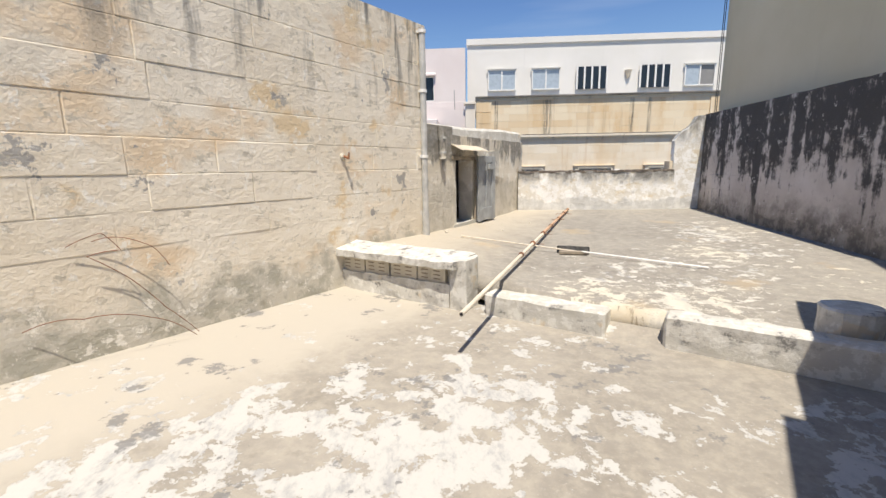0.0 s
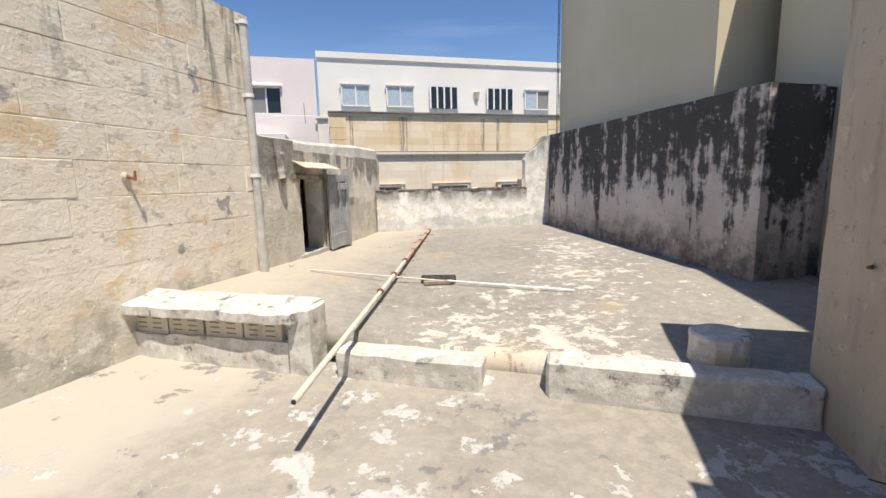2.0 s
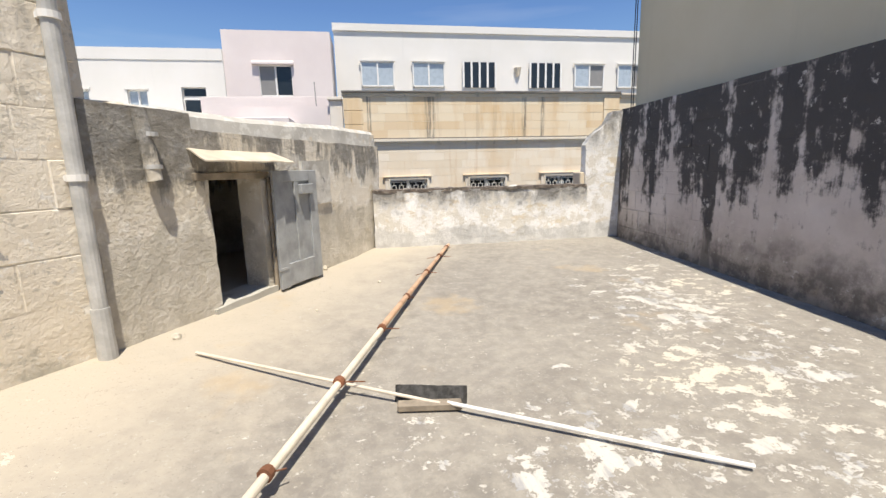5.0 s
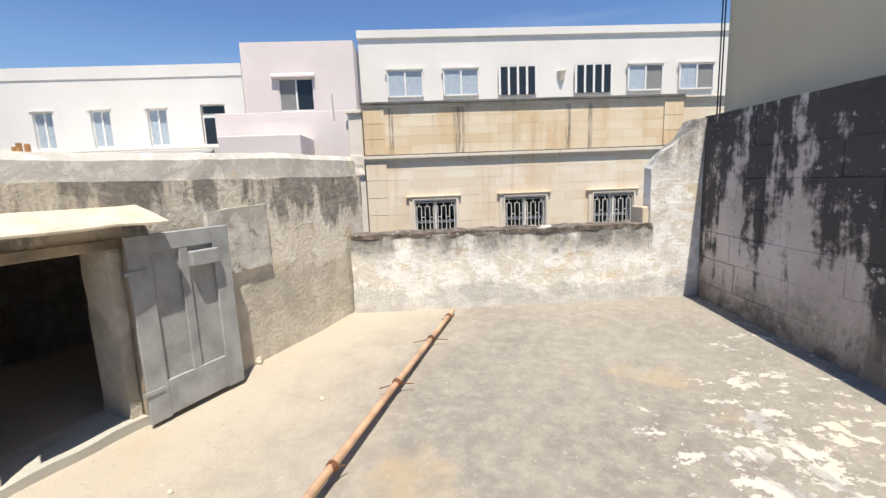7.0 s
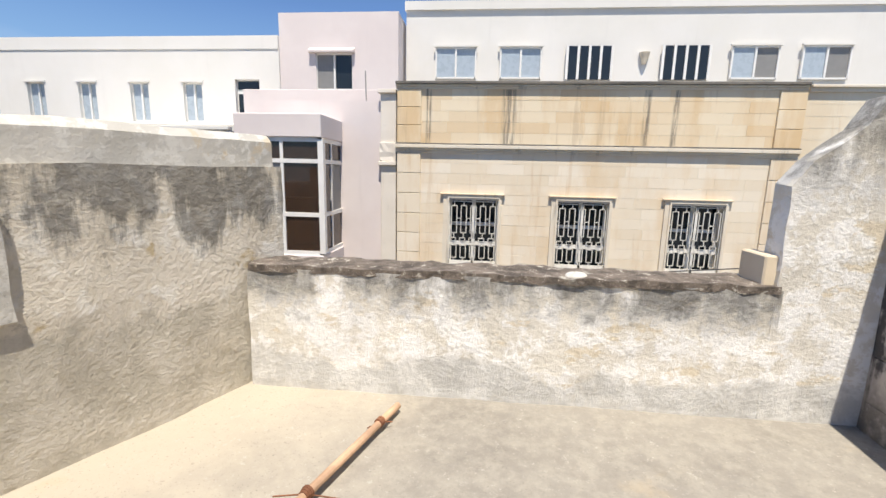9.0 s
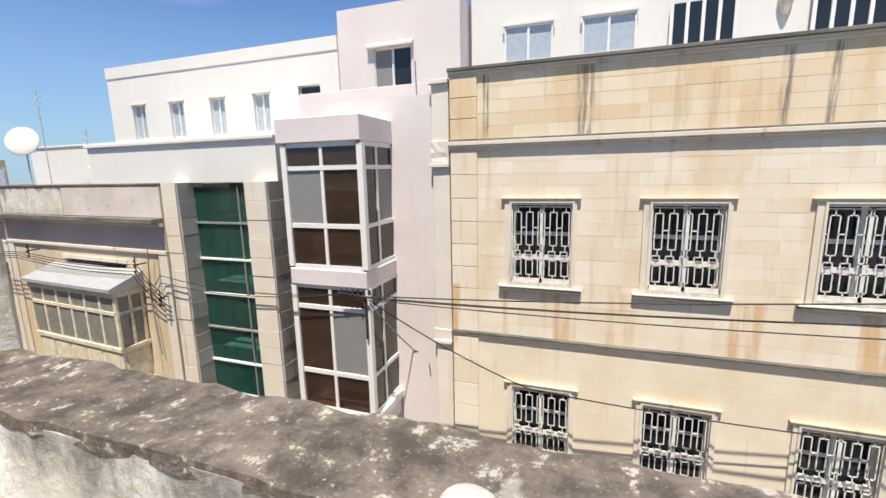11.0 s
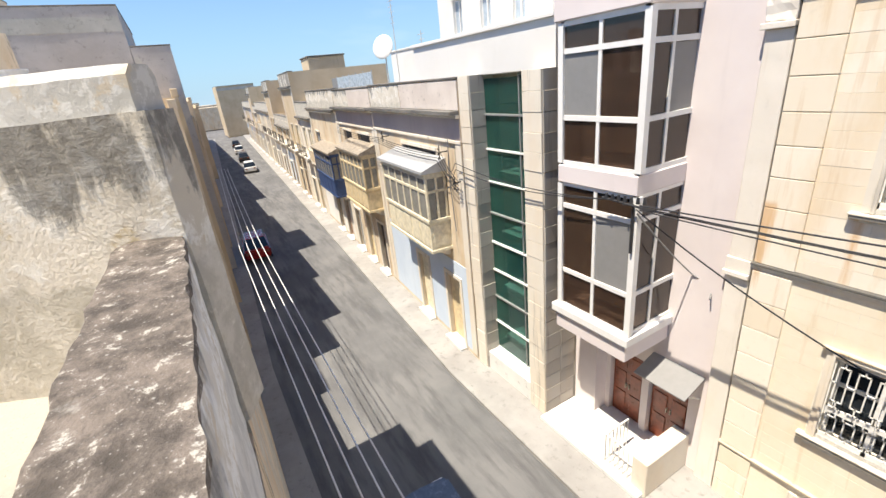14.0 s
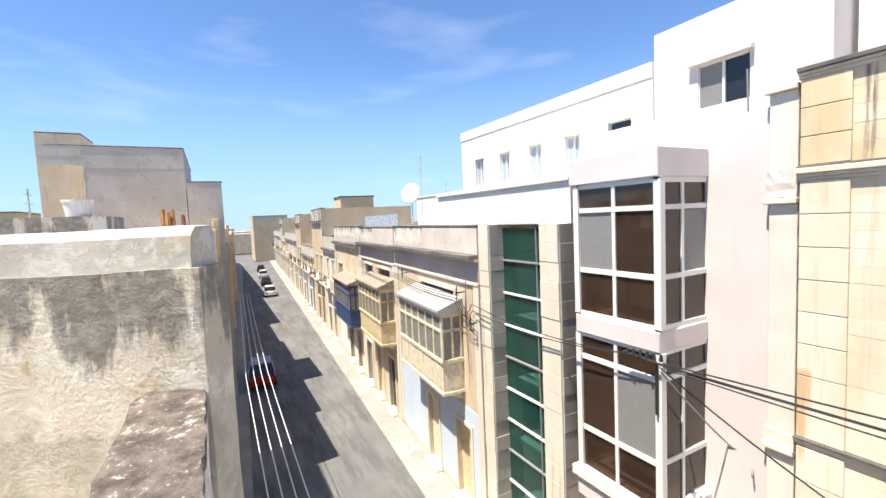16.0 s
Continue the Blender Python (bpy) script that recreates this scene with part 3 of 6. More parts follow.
def wall_run(name, a, b, thick, z0, z1, mat, label, seed=0.0, amount=0.014, cut=0.22):
    """A wall whose face runs from a to b; its body lies to the left of that way."""
    a, b = Vector(a), Vector(b)
    d = (b - a).normalized()
    n = Vector((-d.y, d.x)) * thick
    bm = bmesh.new()
    tops = z1 if isinstance(z1, tuple) else (z1, z1)
    prism(bm, [a[:], b[:], (b + n)[:], (a + n)[:]], z0, [tops[0], tops[1], tops[1], tops[0]])
    worn(bm, cut, amount, 2.5, seed)
    return structure(name, bm, mat, label, "wall")


LW0, LW1 = Vector((-1.72, 2.16)), Vector((-1.72, 2.16)) - V * 9.0
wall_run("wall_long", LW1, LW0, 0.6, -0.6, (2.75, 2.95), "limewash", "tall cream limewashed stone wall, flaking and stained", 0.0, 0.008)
# shed over the stairs, its face running on from the long wall to the street
S0, SJ1, SJ2, S1 = Vector((-1.74, 2.10)), Vector((-1.36, 2.79)), Vector((-1.03, 3.50)), Vector((0.112, 5.90))
wall_run("wall_shed_near", S0, SJ1, 0.3, -0.4, 1.62, "weathered", "patched grey shed wall with peeling lime", 2)
wall_run("wall_shed_far", SJ2, S1, 0.3, -0.4, (1.50, 1.525), "weathered", "grey cement shed wall, black growth along the top", 3)
# old plaster panel left standing proud beside the shutter
bm = bmesh.new()
sd = (S1 - SJ2).normalized()
so = Vector((sd.y, -sd.x))
p0, p1 = SJ2 + sd * 0.60, SJ2 + sd * 1.16
prism(bm, [(p0 + so * 0.032)[:], (p1 + so * 0.030)[:], (p1 - so * 0.03)[:], (p0 - so * 0.03)[:]], 0.795, [1.28, 1.30, 1.30, 1.28])
worn(bm, 0.06, 0.010, 7, 17)
structure("trim_plaster_panel", bm, "cement", "peeling whitewashed plaster panel", "plaster panel")
bm = bmesh.new()
prism(bm, [SJ1[:], SJ2[:], (SJ2 + Vector((-0.27, 0.13)))[:], (SJ1 + Vector((-0.27, 0.13)))[:]], 1.14, 1.50)
worn(bm, 0.2, 0.01, 2.5, 5)
structure("wall_shed_lintel", bm, "weathered", "rendered lintel over the shed door", "wall")
bm = bmesh.new()
prism(bm, [(-1.95, 2.35), (-1.60, 2.95), (-0.25, 5.72), (-5.8, 5.72), (-5.8, 2.35)], 1.44, 1.60)
structure("roof_shed", bm, "pale_lime", "pale cement shed roof", "roof")


def upstand(name, pts, tops, low, thick, label, seed):
    """A low rounded kerb along a roof edge, its outer face on the line through the points."""
    pts = [Vector(p) for p in pts]
    ins = []
    for k, p in enumerate(pts):
        d = (pts[min(k + 1, len(pts) - 1)] - pts[max(k - 1, 0)]).normalized()
        ins.append(p + Vector((-d.y, d.x)) * thick)
    bm = bmesh.new()
    rings = []
    for k, (p, q) in enumerate(zip(pts, ins)):
        e, t = (q - p) * 0.16, tops[k]
        rings.append([bm.verts.new((*c, z)) for c, z in ((p, low), (p + e * 0.3, t - 0.05), (p + e * 1.4, t), (q - e, t), (q, t - 0.05), (q, low))])
    for r0, r1 in zip(rings, rings[1:]):
        for j in range(6):
            bm.faces.new((r0[j], r1[j], r1[(j + 1) % 6], r0[(j + 1) % 6]))
    bm.faces.new(rings[0])
    bm.faces.new(rings[-1][::-1])
    bmesh.ops.recalc_face_normals(bm, faces=bm.faces[:])
    worn(bm, 0.07, 0.010, 5.0, seed)
    return structure(name, bm, "upstand", label, "upstand")


upstand("trim_shed_upstand", [(-1.93, 2.08), (-1.43, 2.83), (-1.08, 3.52), (-0.46, 4.80), (0.075, 5.87)], [1.66, 1.66, 1.67, 1.735, 1.745], 1.50, 0.28, "rounded pale cement upstand along the shed roof", 6)
upstand("trim_shed_upstand_street", [(-0.21, 5.872), (-3.0, 5.872), (-5.8, 5.872)], [1.72, 1.70, 1.68], 1.44, 0.24, "pale cement upstand on the street side", 16)
bm = bmesh.new()
prism(bm, [(-5.8, 5.60), (-0.3, 5.60), (-0.16, 5.87), (-5.8, 5.87)], -8.4, 1.44)
worn(bm, 0.3, 0.012, 3, 14)
structure("wall_shed_street", bm, "weathered", "shed wall on the street side", "wall")
# shed interior; its gloom is put into the colour
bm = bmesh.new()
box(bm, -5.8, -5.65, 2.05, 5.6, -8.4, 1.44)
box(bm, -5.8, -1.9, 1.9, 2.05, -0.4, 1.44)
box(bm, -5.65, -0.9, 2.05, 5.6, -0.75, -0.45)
structure("wall_shed_inside", bm, "dim", "inside of the shed, coloured dark in place of shade", "wall")
# inner sill, a step down into the shed
bm = bmesh.new()
prism(bm, [(SJ1 + Vector((0.03, -0.01)))[:], (SJ2 + Vector((0.05, -0.02)))[:], (SJ2 + Vector((-0.3, 0.1)))[:], (SJ1 + Vector((-0.3, 0.1)))[:]], -0.35, 0.05)
worn(bm, 0.12, 0.015, 4, 7)
structure("trim_shed_threshold", bm, "skirting", "rough cement door threshold", "threshold")

# street parapet
bm = bmesh.new()
prism(bm, [(0.0, 5.57), (3.40, 5.57), (3.40, 5.88), (0.0, 5.88)], -0.4, 0.85)
worn(bm, 0.12, 0.016, 4, 8)
structure("wall_parapet", bm, "parapet", "low parapet of flaking white lime render", "parapet")
bm = bmesh.new()
prism(bm, [(0.0, 5.562), (3.38, 5.562), (3.38, 5.89), (0.0, 5.89)], 0.83, 0.878)
worn(bm, 0.06, 0.016, 9, 9)
structure("trim_parapet_coping", bm, "lichen", "dark coping crusted with lichen", "coping")
bm = bmesh.new()
bmesh.ops.create_icosphere(bm, subdivisions=3, radius=0.16, matrix=Matrix.Translation((2.19, 5.64, 0.872)) @ Matrix.Diagonal((0.42, 0.36, 0.20, 1)))
for v in bm.verts:
    v.co += 0.02 * noise.noise_vector(v.co * 9)
tagged(obj("cement_patch", bm, "cement"), "white cement patch on the dark parapet coping", "patch")
# stepped end of the parapet by the dark wall
bm = bmesh.new()
pts = [(3.36, -0.4), (3.36, 1.48), (3.46, 1.62), (3.70, 1.82), (3.80, 1.99), (4.4, 2.05), (4.4, -0.4)]
lo = [bm.verts.new((x, 5.57, z)) for x, z in pts]
hi = [bm.verts.new((x, 5.74, z)) for x, z in pts]
bm.faces.new(lo)
bm.faces.new(hi[::-1])
for k in range(len(pts)):
    bm.faces.new((lo[k], lo[(k + 1) % len(pts)], hi[(k + 1) % len(pts)], hi[k]))
bmesh.ops.recalc_face_normals(bm, faces=bm.faces[:])
worn(bm, 0.14, 0.018, 4, 10)
structure("wall_parapet_end", bm, "parapet_end", "raised, sloping end of the parapet, patched white", "wall")
bm = bmesh.new()
box(bm, 3.29, 3.37, 5.60, 5.86, 0.84, 1.06, 0.01)
tagged(obj("stone_block", bm, "old_stone"), "small pale stone block set on the parapet", "block")

# dark stained wall and the tall neighbour above it
wall_run("wall_dark", (3.96, 5.60), (3.56, 0.16), 0.7, -0.5, (2.02, 1.97), "stained", "plastered boundary wall streaked with black mould", 11)
bm = bmesh.new()
prism(bm, [(3.60, 0.165), (9.0, 0.165), (9.0, 0.5), (3.7, 0.5)], -0.5, 1.95)
worn(bm, 0.3, 0.012, 2.5, 12)
structure("wall_dark_return", bm, "stained", "end of the mould-streaked wall", "wall")
bm = bmesh.new()
prism(bm, [(4.30, 1.58), (9.5, 1.58), (9.5, 5.86), (4.36, 5.86)], -8.4, 6.4)
structure("wall_neighbour_tall", bm, "beige", "tall plain beige party wall", "wall")

# stair hut beside the lower roof, and the taller house behind it
C = Vector((1.90, -1.62))
bm = bmesh.new()
a, b, c, d = C, C - V * 6.5, C - V * 6.5 + U * 3.0, C + U * 3.0
prism(bm, [p[:] for p in (a, b, c, d)], -0.6, 2.55)
worn(bm, 0.25, 0.012, 2.5, 13)
structure("wall_stair_hut", bm, "hut", "grey-cream rendered wall of the stair hut", "wall")
bm = bmesh.new()
prism(bm, [(2.49, -4.6), (9.0, -4.6), (9.0, 1.25), (4.96, 1.25)], -8.4, 5.8)
structure("wall_tall_house", bm, "beige", "taller rendered house behind the stair hut", "wall")
bm = bmesh.new()
a = C - V * 1.97 + U * 0.01
prism(bm, [p[:] for p in (a, a - V * 4.5, a - V * 4.5 + U * 0.3, a + U * 0.3)], 2.52, 3.0)
worn(bm, 0.25, 0.01, 2.5, 15)
structure("wall_stair_hut_parapet", bm, "hut", "raised parapet of the stair hut", "parapet")
# walls that close the lower roof behind
bm = bmesh.new()
a, b = LW1, C - V * 6.5
prism(bm, [a[:], (a - V * 0.4)[:], (b - V * 0.4)[:], b[:]][::-1], -0.6, 1.4)
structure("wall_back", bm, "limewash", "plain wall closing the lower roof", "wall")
# body of the house under the roof
bm = bmesh.new()
prism(bm, [(-3.6, 5.87), (4.3, 5.87), (4.3, -6.5), (-6.5, -6.5), (-6.5, -3.0)][::-1], -8.42, -0.72)
structure("wall_house_body", bm, "old_stone", "old limestone house front below the roof", "house wall")


# ---- the street ----
ROAD, PAVE = -8.42, -8.30


def bend(x):
    """How far the street's line swings away as it runs on."""
    return max(0.0, -8.4 - x) * 0.067


bm = bmesh.new()
box(bm, -400, 300, -200, 400, ROAD - 0.6, ROAD - 0.3)
structure("ground", bm, "asphalt", "ground far around the town", "ground")
bm = bmesh.new()
prism(bm, [(30, 5.0), (30, 16), (-8.4, 16), (-130, 16 + 8.2), (-130, 12.6), (-8.4, 5.0)], ROAD - 0.3, ROAD)
structure("road", bm, "asphalt", "grey asphalt street with worn patches", "road")
bm = bmesh.new()
prism(bm, [(30, 11.9), (30, 15.0), (-8.4, 15.0), (-130, 15 + 8.15), (-130, 11.9 + 8.15), (-8.4, 11.9)], ROAD - 0.2, PAVE)
structure("pavement", bm, "pavement", "narrow concrete pavement with a worn kerb", "pavement")
bm = bmesh.new()
prism(bm, [(30, 5.85), (30, 6.55), (-13, 6.55), (-130, 12.9), (-130, 5.85), (-13, 5.85)], ROAD - 0.2, PAVE)
structure("pavement_near", bm, "pavement", "pavement under our own house fronts", "pavement")


def clip_runs(x0, x1, z, holes):
    """The stretches of a course at height z that no hole takes."""
    runs = [(x0, x1)]
    for hx0, hx1, hz0, hz1 in holes:
        if hz0 < z < hz1:
            nxt = []
            for a, b in runs:
                if hx0 > a:
                    nxt.append((a, min(b, hx0)))
                if hx1 < b:
                    nxt.append((max(a, hx1), b))
            runs = [(a, b) for a, b in nxt if b - a > 0.05]
    return runs


def holed_wall(bm, x0, x1, y0, y1, z0, z1, holes):
    """A wall in the xz plane with real openings."""
    xs = sorted({x0, x1, *[v for h in holes for v in h[:2] if x0 < v < x1]})
    zs = sorted({z0, z1, *[v for h in holes for v in h[2:] if z0 < v < z1]})
    nx, nz = len(xs) - 1, len(zs) - 1

    def solid(i, j):
        if not (0 <= i < nx and 0 <= j < nz):
            return False
        x, z = (xs[i] + xs[i + 1]) / 2, (zs[j] + zs[j + 1]) / 2
        return not any(h[0] < x < h[1] and h[2] < z < h[3] for h in holes)

    pts = {}

    def vert(i, j, y):
        if (i, j, y) not in pts:
            pts[i, j, y] = bm.verts.new((xs[i], y, zs[j]))
        return pts[i, j, y]

    for i in range(nx):
        for j in range(nz):
            if solid(i, j):
                ring = [(i, j), (i + 1, j), (i + 1, j + 1), (i, j + 1)]
                bm.faces.new([vert(*c, y0) for c in ring])
                bm.faces.new([vert(*c, y1) for c in ring[::-1]])
                for k, (di, dj) in enumerate(((0, -1), (1, 0), (0, 1), (-1, 0))):
                    if not solid(i + di, j + dj):
                        a, b = ring[k], ring[(k + 1) % 4]
                        bm.faces.new((vert(*b, y0), vert(*a, y0), vert(*a, y1), vert(*b, y1)))


def sliding_window(at, w, h, kind, mat_b, label, turn=0.0, hood=True, name="window"):
    """Two sashes in an aluminium frame with a hood strip and a sill; its foot stands at the middle of the sill."""
    o = tagged(thing(name, label, "window", at, turn=turn), kind="structure")
    f = 0.05
    bm = bmesh.new()
    for s in (-1, 1):
        box(bm, s * w / 2 - f / 2, s * w / 2 + f / 2, -0.03, 0.05, 0, h)
    box(bm, -w / 2, w / 2, -0.03, 0.05, 0, f)
    box(bm, -w / 2, w / 2, -0.03, 0.05, h - f, h)
    part("window_frame", bm, "alu", o)
    pbox("mullion", "alu", o, -0.03, 0.03, -0.035, 0.04, f, h - f)
    pbox("pane", kind, o, -w / 2 + f / 2, -0.03, 0.0, 0.02, f, h - f)
    pbox("pane", mat_b, o, 0.03, w / 2 - f / 2, 0.02, 0.04, f, h - f)
    if hood:
        pbox("hood", "white", o, -w / 2 - 0.08, w / 2 + 0.06, -0.08, 0.0, h, h + 0.05)
    return o


def grille_piece(parent, x0, x1, z0, z1, y):
    """White iron window grille: upright bars broken by offset long boxes, short keys and a low row."""
    bm = bmesh.new()
    w, h, r = x1 - x0, z1 - z0, 0.0105
    n = 5
    dx = w / n
    bar = lambda a, b, c, d: box(bm, a - r, b + r, y - r, y + r, c - r, d + r)
    up = lambda f: z0 + h * f
    bar(x0, x1, z0, up(0.05))
    bar(x0, x1, z1, z1)
    bar(x0, x0, z0, z1)
    bar(x1, x1, z0, z1)
    half = x0 + w / 2
    bar(half - 0.02, half + 0.02, z0, z1)
    for k in range(n):
        a, b = x0 + (k + 0.22) * dx, x0 + (k + 0.78) * dx
        m = (a + b) / 2
        # long upper loop hung from the top, tied to its neighbours
        bar(a, a, up(0.50), up(0.93))
        bar(b, b, up(0.50), up(0.93))
        bar(a, b, up(0.93), up(0.93))
        bar(a, b, up(0.50), up(0.50))
        bar(m, m, up(0.93), z1)
        bar(a - dx * 0.44, a, up(0.73), up(0.73))
        # short key between the loops
        bar(m, m, up(0.42), up(0.50))
        bar(a - dx * 0.1, b - dx * 0.1, up(0.42), up(0.42))
        bar(a - dx * 0.1, a - dx * 0.1, up(0.30), up(0.42))
        bar(b - dx * 0.1, b - dx * 0.1, up(0.30), up(0.42))
        # lower loop standing on the bottom rail
        bar(a, a, up(0.10), up(0.30))
        bar(b, b, up(0.10), up(0.30))
        bar(a - dx * 0.1, b, up(0.30), up(0.30))
        bar(a, b, up(0.10), up(0.10))
        bar(m, m, up(0.05), up(0.10))
    return part("grille", bm, "grille", parent, "white iron grille")


def grille_window(n, x0, x1, z0, z1, hood_x0, hood_x1, sill_z, y):
    """A stone-framed street window behind an iron grille."""
    o = tagged(thing("window_%d" % n, "stone-framed window behind a white iron grille", "window", ((x0 + x1) / 2, y, z0), "grille windows"), kind="structure")
    cx = (x0 + x1) / 2
    e = lambda name, mat, a, b, c, d, f, g, bev=0.0: pbox(name, mat, o, a - cx, b - cx, c, d, f - z0, g - z0, bev)
    e("surround", "trim", hood_x0 + 0.05, x0, -0.05, 0.06, sill_z, z1 + 0.10)
    e("surround", "trim", x1, hood_x1 - 0.05, -0.05, 0.06, sill_z, z1 + 0.10)
    e("surround", "trim", x0, x1, -0.05, 0.06, z1, z1 + 0.10)
    e("hood", "trim", hood_x0, hood_x1, -0.085, 0.0, z1 + 0.10, z1 + 0.135, 0.008)
    e("hood_cap", "old_stone", hood_x0 - 0.03, hood_x1 + 0.03, -0.10, 0.0, z1 + 0.135, z1 + 0.17, 0.008)
    e("moulding", "trim", x0 - 0.05, x0, -0.075, -0.05, sill_z, z1 + 0.05, 0.006)
    e("moulding", "trim", x1, x1 + 0.05, -0.075, -0.05, sill_z, z1 + 0.05, 0.006)
    e("moulding", "trim", x0 - 0.05, x1 + 0.05, -0.075, -0.05, z1 + 0.05, z1 + 0.10, 0.006)
    e("window_sill", "trim", hood_x0 - 0.08, hood_x1 + 0.10, -0.13, 0.12, sill_z - 0.045, sill_z - 0.01, 0.008)
    # dark strip paints the shade under the projecting sill
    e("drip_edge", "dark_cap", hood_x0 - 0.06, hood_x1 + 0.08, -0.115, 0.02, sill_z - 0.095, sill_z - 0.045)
    e("reveal", "cement", x0, x1, -0.02, 0.12, sill_z, z0 + 0.02)
    e("pane", "dark_glass", x0, cx - 0.04, 0.26, 0.28, z0, z1)
    e("pane", "dark_glass", cx + 0.04, x1, 0.26, 0.28, z0, z1)
    e("mullion", "alu", cx - 0.05, cx + 0.05, 0.24, 0.29, z0, z1)
    e("transom", "alu", x0, x1, 0.235, 0.255, z0 + (z1 - z0) * 0.60, z0 + (z1 - z0) * 0.65)
    e("transom", "alu", x0, x1, 0.10, 0.14, z0 + (z1 - z0) * 0.30, z0 + (z1 - z0) * 0.36)
    e("window_frame", "alu", x0 - 0.01, x0 + 0.06, 0.23, 0.30, z0, z1)
    e("window_frame", "alu", x1 - 0.06, x1 + 0.01, 0.23, 0.30, z0, z1)
    grille_piece(o, x0 - cx + 0.01, x1 - cx - 0.01, 0.02, z1 - z0 - 0.04, 0.0)
    return o


# yellow limestone house
YF = 14.65
holes = []
for k in range(6):
    dx = 2.905 * k
    holes += [(0.63 + dx, 1.96 + dx, -0.98, 0.82), (0.68 + dx, 2.02 + dx, -5.36, -3.64), (0.68 + dx, 2.02 + dx, -7.95, -7.12)]
bm = bmesh.new()
holed_wall(bm, -0.82, 16.0, YF + 0.003, YF + 0.5, ROAD, 3.80, [h for h in holes if h[1] < 15.9])
yellow = structure("wall_yellow_house", bm, "mortar", "yellow limestone house front with pale joints", "house wall")
# added sheet, coloured dark for the shade of the rooms
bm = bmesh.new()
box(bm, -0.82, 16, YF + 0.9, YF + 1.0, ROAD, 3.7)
structure("wall_yellow_house_inside", bm, "dim", "sheet coloured dark for the shaded rooms behind the windows", "wall")
bm = bmesh.new()
box(bm, -0.82, 16, YF + 0.4, 17.9, 3.4, 3.6)
structure("roof_yellow_house", bm, "pavement", "flat roof of the limestone house", "roof")
for k in range(6):
    dx = 2.905 * k
    if dx + 2 > 15.5:
        break
    grille_window(10 + k, 0.63 + dx, 1.96 + dx, -0.98, 0.82, 0.416 + dx, 2.10 + dx, -1.04, YF)
    grille_window(20 + k, 0.68 + dx, 2.02 + dx, -5.36, -3.64, 0.50 + dx, 2.18 + dx, -5.42, YF)
    o = tagged(thing("window_%d" % (30 + k), "low cellar window with a white iron grille", "window", (1.35 + dx, YF, -7.95), "cellar windows"), kind="structure")
    grille_piece(o, -0.66, 0.66, 0.02, 0.82, -0.02)
    pbox("pane", "dark_glass", o, -0.67, 0.67, 0.2, 0.22, 0, 0.83)
    pbox("surround", "trim", o, -0.80, -0.67, -0.04, 0.05, -0.1, 0.93)
    pbox("surround", "trim", o, 0.67, 0.80, -0.04, 0.05, -0.1, 0.93)


def moulding(name, x0, x1, y, z, steps, mat, label, cap=None):
    """A cornice of stepped bands: rows of depth and height, from below."""
    o = tagged(thing(name, label, "cornice", (x0, y, z)), kind="structure")
    h = 0.0
    for k, (depth, high) in enumerate(steps):
        last = cap and k == len(steps) - 1
        pbox("band", cap if last else mat, o, 0, x1 - x0, -depth, 0.1, h, h + high, 0.008)
        h += high
    return o


moulding("cornice_top", -0.86, 9.33, YF, 3.70, [(0.03, 0.06), (0.07, 0.05), (0.12, 0.07)], "trim", "blackened coping of the limestone house", "dark_cap")
moulding("cornice_top_right", 9.35, 16.0, YF, 3.66, [(0.06, 0.1), (0.12, 0.06)], "trim", "plain coping of the next front")
moulding("cornice_middle", -0.86, 9.33, YF, 2.06, [(0.03, 0.06), (0.07, 0.06), (0.12, 0.09), (0.10, 0.04)], "trim", "weathered stone string course", "dark_cap")
moulding("cornice_low", -0.86, 16.0, YF, -2.45, [(0.03, 0.05), (0.06, 0.05), (0.09, 0.05)], "trim", "weathered stone string course", "dark_cap")
moulding("cornice_plinth", -0.86, 16.0, YF, -6.86, [(0.04, 0.05), (0.08, 0.05)], "trim", "low stone string course", "old_stone")

# pale pilaster between the limestone and the pink house
o = tagged(thing("pilaster", "pale stone pilaster with a worn carved capital", "pilaster", (-1.07, YF, ROAD)), kind="structure")
for k, (z0, z1, w, d) in enumerate(((0, 5.72, 0.21, 0.02), (5.72, 5.82, 0.27, 0.10), (5.82, 6.10, 0.25, 0.05), (6.10, 10.12, 0.21, 0.02), (10.12, 10.22, 0.27, 0.10),
                                    (10.22, 10.72, 0.23, 0.06), (10.72, 12.0, 0.21, 0.02), (12.0, 12.10, 0.27, 0.10))):
    bm = bmesh.new()
    box(bm, -w, min(w, 0.215), -d, 0.4, z0, z1, 0.012)
    worn(bm, 0.12, 0.03 if k == 5 else 0.006, 9.0 if k == 5 else 3.0, k)
    part("capital" if k == 5 else "block", bm, "pale_trim", o)


def stones(parent, rows, x0, x1, holes_, mat, y, course, seed, rest=None):
    """Courses of stone blocks, each proud of the joints; alike blocks share a mesh."""
    rnd = random.Random(seed)
    for k in range(rows[0], rows[1]):
        z = rows[2] + k * course
        for a, b in clip_runs(x0, x1, z + course / 2, holes_):
            x = a + (rnd.choice((-0.3, -0.15, 0.0)) if k % 2 else 0.0)
            while x < b - 0.01:
                w = rnd.choice((0.74, 0.82, 0.90, 0.98))
                l, r = max(x, a), min(x + w, b)
                if b - r < 0.18:
                    r = b
                if r - l > 0.03:
                    yield parent, mat, round(l, 2), round(r, 2), y, z, course
                x = r if r > x else x + w


BLOCKS = {}


